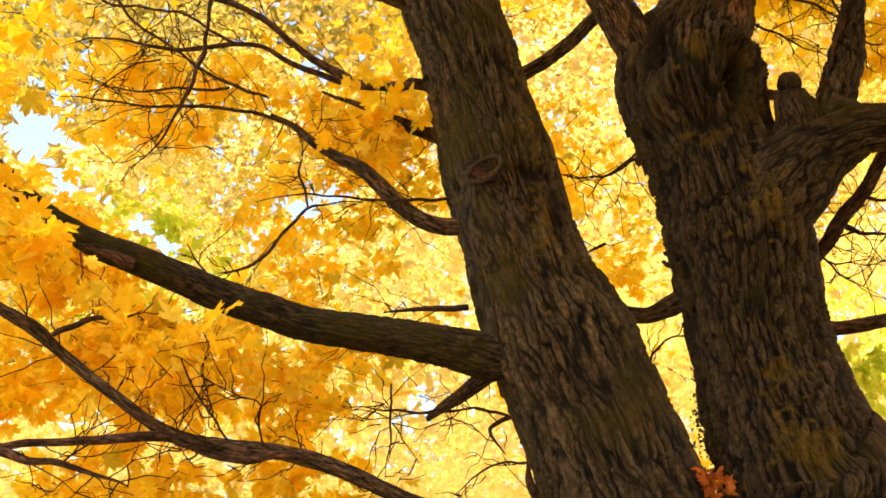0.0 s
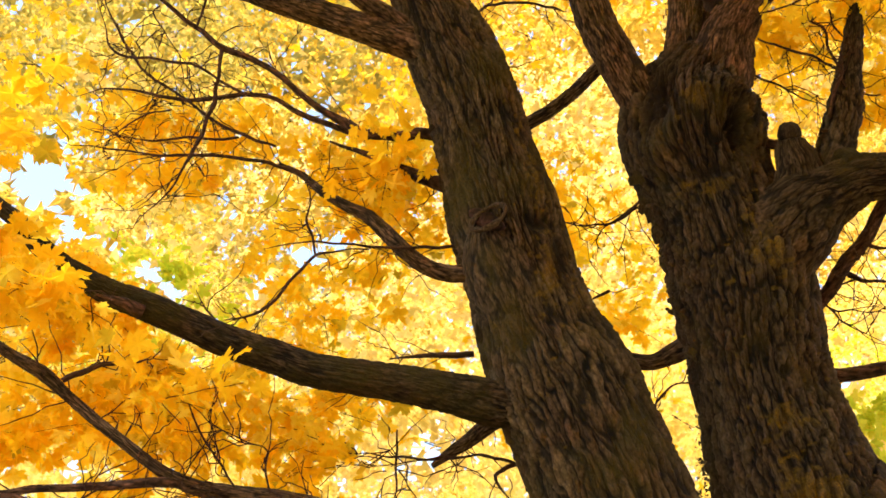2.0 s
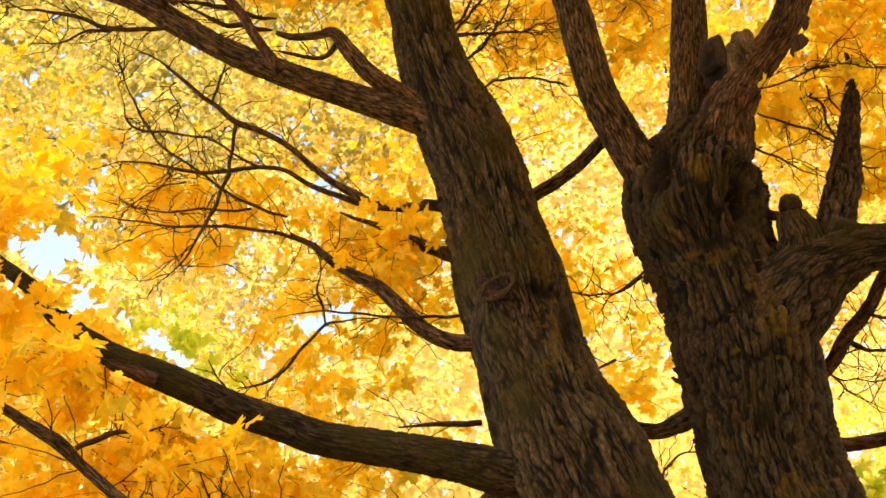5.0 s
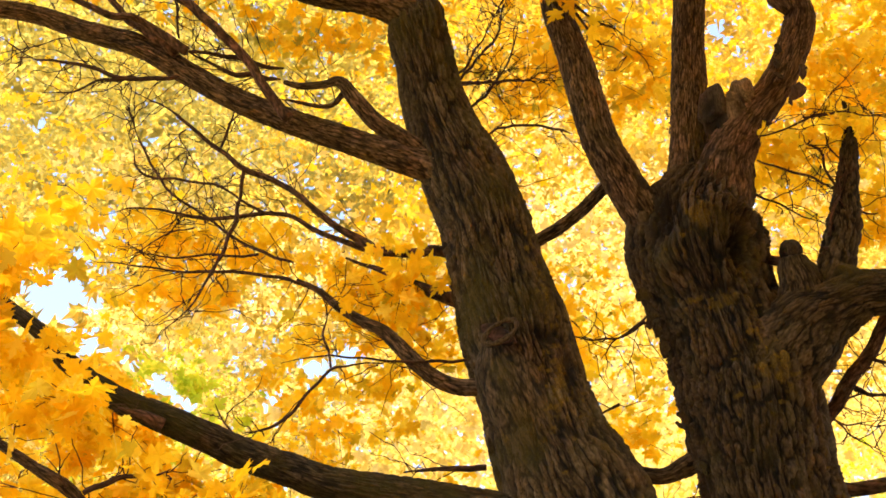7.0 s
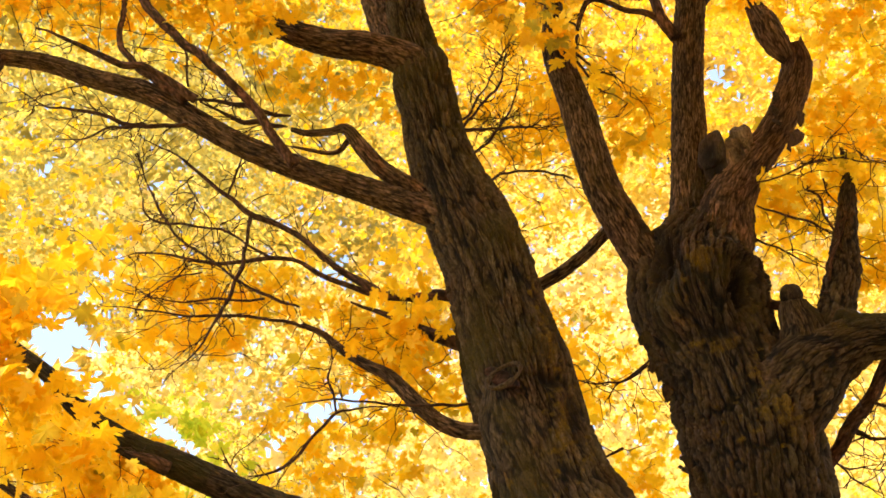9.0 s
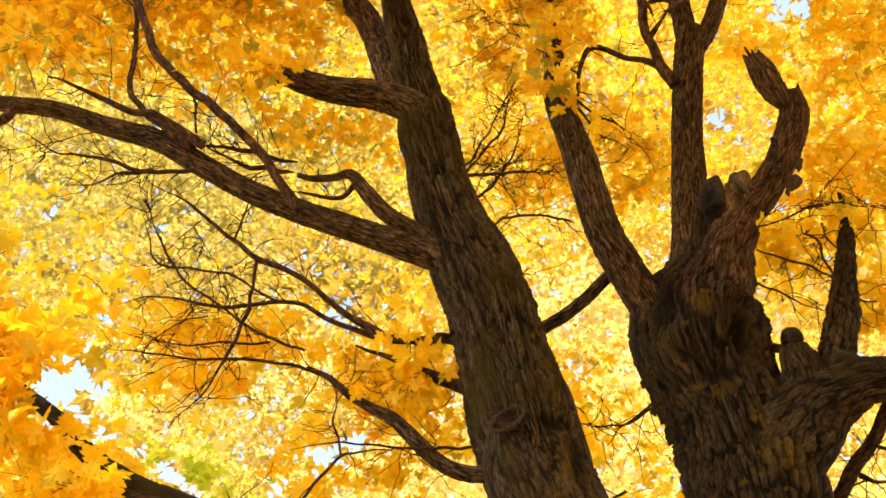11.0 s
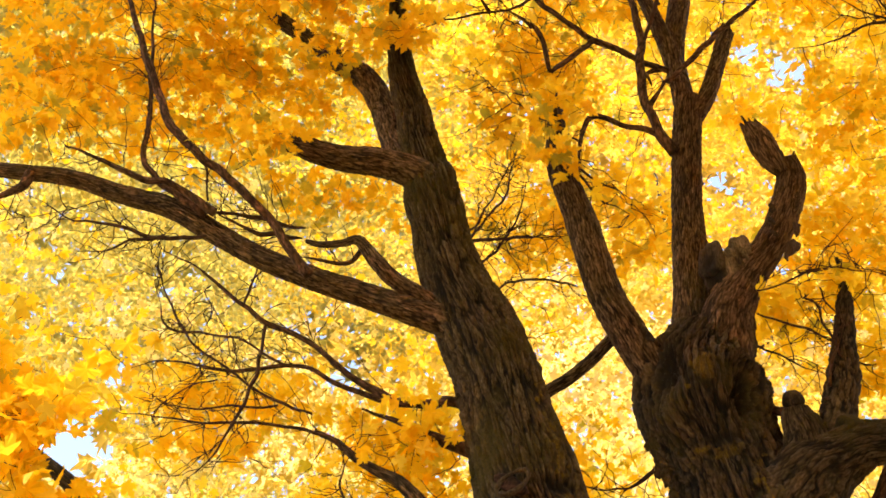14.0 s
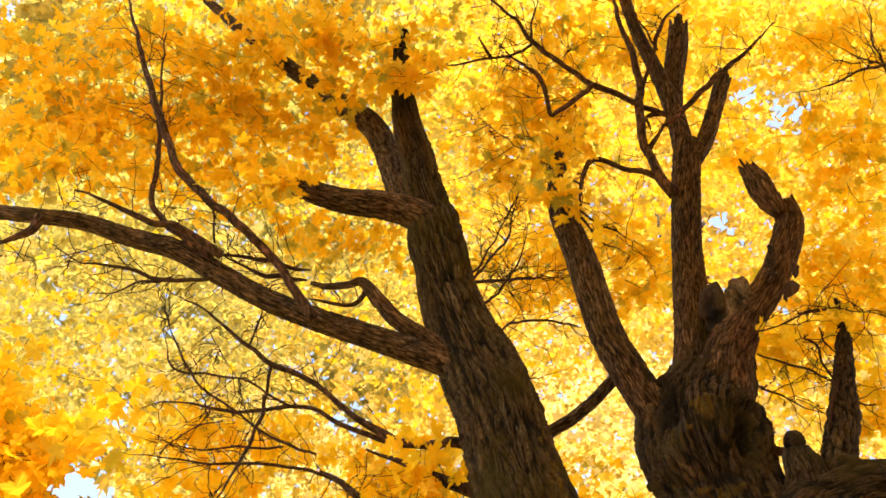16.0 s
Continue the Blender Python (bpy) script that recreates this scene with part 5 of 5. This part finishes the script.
CLUSTERS = [
    (-2.09, 5.63, 3.27, 0.76, 0.30, 0.43, 34),
    (-1.23, 5.82, 3.18, 0.68, 0.30, 0.30, 20),
    (-2.32, 5.57, 3.85, 0.51, 0.20, 0.24, 22),
    (-1.55, 5.2, 3.05, 0.28, 0.05, 0.1, 6),
    (-1.42, 4.6, 3.06, 0.2, 0.04, 0.03, 3),
    (-1.87, 4.2, 3.46, 0.14, 0.06, 0.12, 8),
    (-2.2, 4.26, 3.72, 0.14, 0.05, 0.07, 6),
    (-1.61, 5.62, 3.40, 0.53, 0.25, 0.20, 20),
    (-2.87, 5.33, 3.44, 0.48, 0.30, 0.51, 14),
    (-2.46, 5.41, 4.26, 0.31, 0.20, 0.20, 10),
    (-2.03, 5.70, 2.63, 0.64, 0.30, 0.19, 16),
    (-1.03, 6.05, 2.62, 0.88, 0.40, 0.24, 16),
    (-2.27, 3.76, 3.97, 0.31, 0.25, 0.31, 24),
    (-2.68, 3.91, 4.44, 0.25, 0.25, 0.31, 9),
    (-2.14, 4.26, 4.17, 0.08, 0.10, 0.17, 2),
    (-0.64, 6.17, 4.79, 0.78, 0.40, 0.43, 22),
    (-1.86, 6.28, 5.39, 0.98, 0.40, 0.45, 17),
    (-0.33, 5.48, 4.77, 0.16, 0.10, 0.18, 6),
    (-0.88, 6.40, 4.25, 0.67, 0.40, 0.35, 18),
    (-0.55, 6.48, 3.50, 0.53, 0.40, 0.23, 16),
    (-2.26, 6.18, 5.39, 1.06, 0.40, 0.35, 17),
    (-0.61, 6.08, 5.13, 0.51, 0.30, 0.25, 12),
    (-2.64, 5.56, 8.23, 1.72, 0.40, 0.78, 60),
    (-3.63, 5.32, 8.06, 0.76, 0.40, 0.66, 34),
    (-3.98, 5.31, 9.38, 1.34, 0.50, 0.78, 38),
    (-1.82, 5.34, 9.11, 1.42, 0.50, 0.82, 52),
    (-0.96, 4.56, 8.56, 0.74, 0.25, 0.44, 12),
    (-0.57, 4.6, 8.1, 0.14, 0.08, 0.22, 7),
    (-1.15, 4.9, 8.35, 0.2, 0.1, 0.2, 5),
    (-1.4, 4.5, 6.72, 0.16, 0.05, 0.08, 6),
    (-1.6, 4.85, 6.9, 0.3, 0.05, 0.1, 5),
    (-1.03, 6.14, 7.61, 0.83, 0.30, 0.36, 18),
    (-3.11, 4.61, 6.93, 0.61, 0.20, 0.22, 10),
    (0.54, 5.98, 9.15, 0.86, 0.40, 0.97, 50),
    (0.94, 7.04, 8.19, 0.81, 0.40, 0.87, 36),
    (1.59, 6.48, 7.46, 0.37, 0.30, 0.63, 16),
    (1.75, 5.69, 10.06, 1.18, 0.40, 0.53, 40),
    (0.67, 4.92, 7.01, 0.16, 0.10, 0.18, 3),
    (0.65, 4.88, 7.37, 0.14, 0.10, 0.23, 4),
    (2.63, 6.31, 9.06, 0.40, 0.30, 0.75, 14),
    (2.98, 5.07, 7.46, 0.60, 0.30, 0.60, 22),
    (3.20, 5.04, 8.95, 0.83, 0.40, 0.62, 24),
    (3.05, 5.73, 6.68, 0.56, 0.30, 0.46, 30),
    (2.3, 5.6, 5.9, 0.24, 0.10, 0.16, 6),
    (2.49, 6.26, 6.51, 0.29, 0.30, 0.29, 8),
    (2.95, 5.5, 5.4, 0.30, 0.15, 0.23, 8),
    (3.60, 5.11, 7.04, 0.54, 0.40, 1.35, 26),
    (2.58, 4.95, 5.72, 0.1, 0.05, 0.08, 3),
    (1.12, 8.28, 5.67, 0.62, 0.40, 1.04, 18),
    (1.61, 8.07, 4.91, 0.30, 0.30, 0.39, 8),
    (-2.46, 5.27, 3.97, 0.33, 0.12, 0.20, 16),
    (-2.43, 3.87, 4.17, 0.27, 0.20, 0.33, 10),
    (-3.05, 5.06, 8.76, 0.83, 0.30, 0.68, 16),
    (-2.17, 4.90, 9.05, 1.05, 0.30, 0.47, 10),
]
twigs, places, axes, sizes = sprays(CLUSTERS, 0.125)
side = []
# fine side twigs on the bare branches
for c, r in BRANCH_LINES:
    if r.mean() > 0.045:
        continue
    length = float(np.linalg.norm(np.diff(c, axis=0), axis=1).sum())
    for _ in range(int(length * (14 if r.mean() < 0.02 else 9))):
        k = int(rng.integers(int(len(c) * 0.12), len(c)))
        fwd = unit(c[min(k + 2, len(c) - 1)] - c[max(k - 2, 0)])
        way = unit(fwd * 0.7 + rng.normal(size=3) * (0.75, 0.5, 0.75))
        l = rng.uniform(0.12, 0.55)
        u = np.linspace(0, 1, 8)[:, None]
        line = c[k] + way * l * u + np.cumsum(rng.normal(size=(8, 3)) * 0.017, 0) * (u > 0) + (0, 0, rng.uniform(-0.12, 0.16) * l) * u**2
        side.append(line)
        if rng.uniform() < 0.6:
            j = int(rng.integers(2, 6))
            way = unit(way + rng.normal(size=3) * 0.7)
            v = np.linspace(0, 1, 6)[:, None]
            side.append(line[j] + way * l * 0.5 * v + np.cumsum(rng.normal(size=(6, 3)) * 0.008, 0) * (v > 0))
linked("side_twig", twig_mesh("side_twig", [q for q in side if gap_free(q).all()], 0.0046), BARK_YOUNG, tree, "thin dark bare twigs", "", "stuff")
linked("twig_spray", twig_mesh("twig_spray", [q for q in twigs if gap_free(q).all()], 0.0032), BARK_YOUNG, tree, "thin dark leafy twigs", "", "stuff")
keep = gap_free(places)
places, axes, sizes = places[keep], axes[keep], sizes[keep]
# the leaves that hang nearest to the path, over the clearing, one by one; the rest of the foliage joined
near = np.argsort(places[:, 1])[:280]
rest = np.setdiff1d(np.arange(len(places)), near)
high = places[rest, 2] + rng.normal(size=len(rest)) * 0.5 > 6.3
high &= places[rest, 0] < 1.6
for some, name, mat, label in ((rest[~high], "foliage", LEAF, "dense golden-yellow autumn maple leaves"), (rest[high], "upper_foliage", LEAF_DEEP, "deep golden maple leaves higher up")):
    linked(name, leaves_mesh(name, LEAF_FINE, places[some], axes[some], sizes[some]), mat, tree, label, "", "stuff")
singles = [mesh_of("leaf", LEAF_FINE[0] * (1, 1, s), LEAF_FINE[1]) for s in (0.4, 1.0, 1.8)]
for me in singles:
    me.materials.append(LEAF_ONE)
for n, i in enumerate(near):
    leaf = new("leaf", singles[n % 3])
    leaf.parent = tree
    m = Matrix(axes[i].T.tolist()).to_4x4()
    leaf.matrix_local = Matrix.Translation(places[i].tolist()) @ m @ Matrix.Scale(float(sizes[i]), 4)

# leaves that are still green beside the openings
_, places, axes, sizes = sprays([
    (-2.55, 8.32, 5.2, 0.28, 0.30, 0.2, 13),
    (-2.97, 8.57, 5.69, 0.27, 0.30, 0.21, 6),
    (2.95, 6.76, 3.58, 0.20, 0.20, 0.20, 8),
    (-2.16, 7.80, 4.70, 0.33, 0.20, 0.14, 6),
], 0.12)
keep = gap_free(places)
linked("green_foliage", leaves_mesh("green_foliage", LEAF_FINE, places[keep], axes[keep], sizes[keep]), LEAF_GREEN, tree, "maple leaves still yellow-green", "", "stuff")

# a bough at the edge of the crown, its shade put into a duller leaf colour
twigs, places, axes, sizes = sprays([(-5.0, 6.6, 11.2, 1.1, 0.5, 1.0, 46), (-5.0, 6.6, 9.5, 0.45, 0.4, 0.9, 18), (-2.2, 7.2, 12.6, 1.2, 0.4, 0.5, 20)], 0.13)
linked("olive_foliage", leaves_mesh("olive_foliage", LEAF_FINE, places, axes, sizes), LEAF_OLIVE, tree, "maple leaves coloured olive-gold as if shaded", "", "stuff")
linked("twig_spray", twig_mesh("twig_spray", twigs, 0.0032), BARK_YOUNG, tree, "thin dark leafy twigs", "", "stuff")

# dry leaves caught in the fork of the stems
n = 40
places = np.array((1.44, 5.46, 2.55)) + rng.normal(size=(n, 3)) * (0.045, 0.05, 0.035)
linked("caught_leaves", leaves_mesh("caught_leaves", LEAF_FINE, places, leaf_axes(n, 0.5, 0.8), rng.uniform(0.06, 0.1, n)), LEAF_RUST, tree, "dry rust-red leaves caught in the fork", "", "stuff")

# the maple's own crown behind its limbs
n = 230
az, el = rng.uniform(-36, 36, n), 62 - 56 * rng.uniform(0, 1, n) ** 1.5
dist = rng.uniform(7.3, 9.6, n)
hub = np.stack([np.sin(np.radians(az)) * dist, np.cos(np.radians(az)) * dist, 1.6 + np.tan(np.radians(el)) * dist * 0.9], 1)
hub = hub[gap_free(hub)]
per = 34
# backlight is put into the lemon colour of most lower clumps
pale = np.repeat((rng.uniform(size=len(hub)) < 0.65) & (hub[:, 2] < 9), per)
places = np.repeat(hub, per, 0) + rng.normal(size=(len(hub) * per, 3)) * (0.3, 0.3, 0.16)
keep = gap_free(places)
for what, name, mat, label in ((keep & ~pale, "crown", LEAF, "golden upper crown of maple leaves"), (keep & pale, "pale_crown", LEAF_FAR, "maple leaves coloured lemon-yellow as if lit from behind")):
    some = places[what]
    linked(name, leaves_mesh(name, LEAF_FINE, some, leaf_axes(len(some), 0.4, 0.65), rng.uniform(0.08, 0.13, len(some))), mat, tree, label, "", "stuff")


# unseen leaves added above and behind where one stands, to shade stems and near leaves
n = 3600
hub = np.stack([rng.uniform(-10, 10, n), rng.uniform(-9, 3.0, n), rng.uniform(2.6, 26, n)], 1)
# thinned on the left so that sun reaches the low leaves
notch = (hub[:, 0] < -1.1 - 0.176 * (5 - hub[:, 1])) & (hub[:, 2] < 5.0 + 1.43 * (5 - hub[:, 1])) & (rng.uniform(0, 1, n) < 0.85)
low = np.where(hub[:, 1] < -4, 2.6, 5.4 + 1.95 * np.maximum(hub[:, 1], 0))
hub = hub[(hub[:, 2] > low) & (hub[:, 2] < 22.2 + 3.5 * np.clip((-1.0 - hub[:, 0]) / 2, 0, 1) - 1.43 * hub[:, 1]) & ~notch]
places = np.repeat(hub, 14, 0) + rng.normal(size=(len(hub) * 14, 3)) * (0.6, 0.6, 0.3)
linked("crown", leaves_mesh("crown", LEAF_FAINT, places, leaf_axes(len(places), 0.4, 0.65), rng.uniform(0.42, 0.56, len(places))), LEAF, tree,
       "unseen golden leaves added overhead to shade the stems", "", "stuff")


# ---- maples behind ----
def back_tree(x, y, top, label):
    t = tagged(new("maple_tree"), label, "tree", "maples behind the clearing")
    s = int(abs(x * 37 + y * 11))
    tube("trunk", [(x, y, -0.1, 0.34), (x + 0.1, y, 2, 0.27), (x - 0.15, y + 0.1, 6, 0.2), (x + 0.2, y, 11, 0.13), (x, y + 0.2, top - 2, 0.04)], BARK, t,
         sides=24, step=0.15, bark=0.02, cell=(0.08, 0.3), lump=0.05, seed=s)
    for k in range(9):
        h = 3.5 + k * (top - 6) / 9
        a = k * 2.4 + s
        l = 1.7 - k * 0.09
        dx, dy = math.cos(a) * l, math.sin(a) * l
        tube("limb", [(x, y, h, 0.08), (x + dx * 0.4, y + dy * 0.4, h + 0.8, 0.055), (x + dx * 0.75, y + dy * 0.75, h + 1.2, 0.03), (x + dx, y + dy, h + 1.5, 0.012)],
             BARK_YOUNG, t, sides=8, step=0.2, lump=0.08, wander=0.03, seed=s + k)
    return t


backs = [(-15.5, 17.5, 20), (-13.0, 18.5, 22), (5.3, 19.6, 23), (5.8, 18.3, 23), (11.0, 17.5, 21)]
back_trees = [back_tree(x, y, h, "tall pale-yellow autumn maple behind the old tree") for x, y, h in backs]
n = 3800
y = rng.uniform(13.2, 18.5, n)
el = rng.uniform(1.5, 68, n) + rng.normal(size=n) * 2
x = rng.uniform(-1, 1, n) * (0.5 + 0.4 * np.clip(el, 0, 58) / 58) * (y + 0.5)
hub = np.stack([x, y, 1.5 + np.tan(np.radians(np.clip(el, 1, 69))) * (y + 0.3) * 0.97], 1)
hub = hub[gap_free(hub)]
per = 68
clump = np.repeat(rng.normal(size=len(hub)), per)
places = np.repeat(hub, per, 0) + rng.normal(size=(len(hub) * per, 3)) * (0.4, 0.4, 0.16)
keep = gap_free(places) & (places[:, 2] > 0.6)
places, clump = places[keep], clump[keep]
owner = np.argmin(np.abs(places[:, :1] - np.array([b[0] for b in backs])[None]), 1)
# paler and darker leaf colours by height stand in for uneven brightness
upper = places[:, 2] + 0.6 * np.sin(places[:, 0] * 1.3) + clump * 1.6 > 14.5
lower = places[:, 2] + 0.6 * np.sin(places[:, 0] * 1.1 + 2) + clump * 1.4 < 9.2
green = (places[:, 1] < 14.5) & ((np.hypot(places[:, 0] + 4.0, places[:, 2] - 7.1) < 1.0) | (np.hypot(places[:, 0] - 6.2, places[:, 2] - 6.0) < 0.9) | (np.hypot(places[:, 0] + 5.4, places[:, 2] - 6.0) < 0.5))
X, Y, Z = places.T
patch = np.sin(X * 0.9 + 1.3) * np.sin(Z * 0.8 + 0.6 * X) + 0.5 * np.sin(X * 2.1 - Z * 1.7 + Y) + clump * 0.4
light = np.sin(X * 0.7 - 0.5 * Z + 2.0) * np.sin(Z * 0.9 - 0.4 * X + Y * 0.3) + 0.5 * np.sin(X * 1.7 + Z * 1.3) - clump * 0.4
# on the left, shade is put into the leaf colour as olive
shade_tint = (X < -0.08 * Y) & ((patch > 0.25) | ((X + 0.8 * np.sin(Z * 0.9) < -0.27 * Y) & (Z > 10.0)) | ((Z > 14.0) & (clump > -0.4))) & (Z > 5.5)
# bright zones, also between the stems, are put in as pale colour
lower = (lower | ((light > 0.5) & (Z < 10.5)) | ((np.abs(X - 2.3) < 1.4) & (Z < 12.5 + clump))) & ~shade_tint
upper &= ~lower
upper &= ~shade_tint
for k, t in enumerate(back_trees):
    for what, name, mat, label in ((~green & lower, "crown", LEAF_FAR, "yellow leaves with sunlit paleness put into their colour"), (~green & ~upper & ~lower & ~shade_tint, "middle_crown", LEAF_STRAW, "straw-yellow leaves"), (~green & upper & ~shade_tint, "upper_crown", LEAF_MID, "golden-yellow upper leaves"), (~green & shade_tint, "outer_crown", LEAF_OLIVE, "olive-gold leaves with shade put into their colour"), (green, "green_leaves", LEAF_GREEN, "leaves still yellow-green")):
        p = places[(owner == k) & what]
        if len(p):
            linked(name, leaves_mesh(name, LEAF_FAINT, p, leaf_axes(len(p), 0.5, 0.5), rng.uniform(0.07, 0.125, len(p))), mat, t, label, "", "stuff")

# ---- farther woods ----
n = 68000
y = rng.uniform(21, 29, n)
x = rng.uniform(-0.8, 0.8, n) * y
z = 1.2 + rng.uniform(0.0, 1.95, n) * y * 0.97
p = np.stack([x, y, z], 1)
p = p[gap_free(p)]
# below the tops, a hazy glow is put into the pale colour
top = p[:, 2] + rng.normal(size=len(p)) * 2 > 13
# high on the left the treetops get their shade as olive colour
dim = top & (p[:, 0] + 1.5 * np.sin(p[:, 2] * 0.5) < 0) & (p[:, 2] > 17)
for what, name, mat, label in ((~top, "far_woods", LEAF_FAR, "yellow foliage of more distant park trees, hazy glow put into its colour"), (top & ~dim, "far_treetops", LEAF_STRAW, "golden tops of more distant park trees"), (dim, "far_olive_treetops", LEAF_OLIVE, "tops of more distant park trees, shade put in as olive-gold")):
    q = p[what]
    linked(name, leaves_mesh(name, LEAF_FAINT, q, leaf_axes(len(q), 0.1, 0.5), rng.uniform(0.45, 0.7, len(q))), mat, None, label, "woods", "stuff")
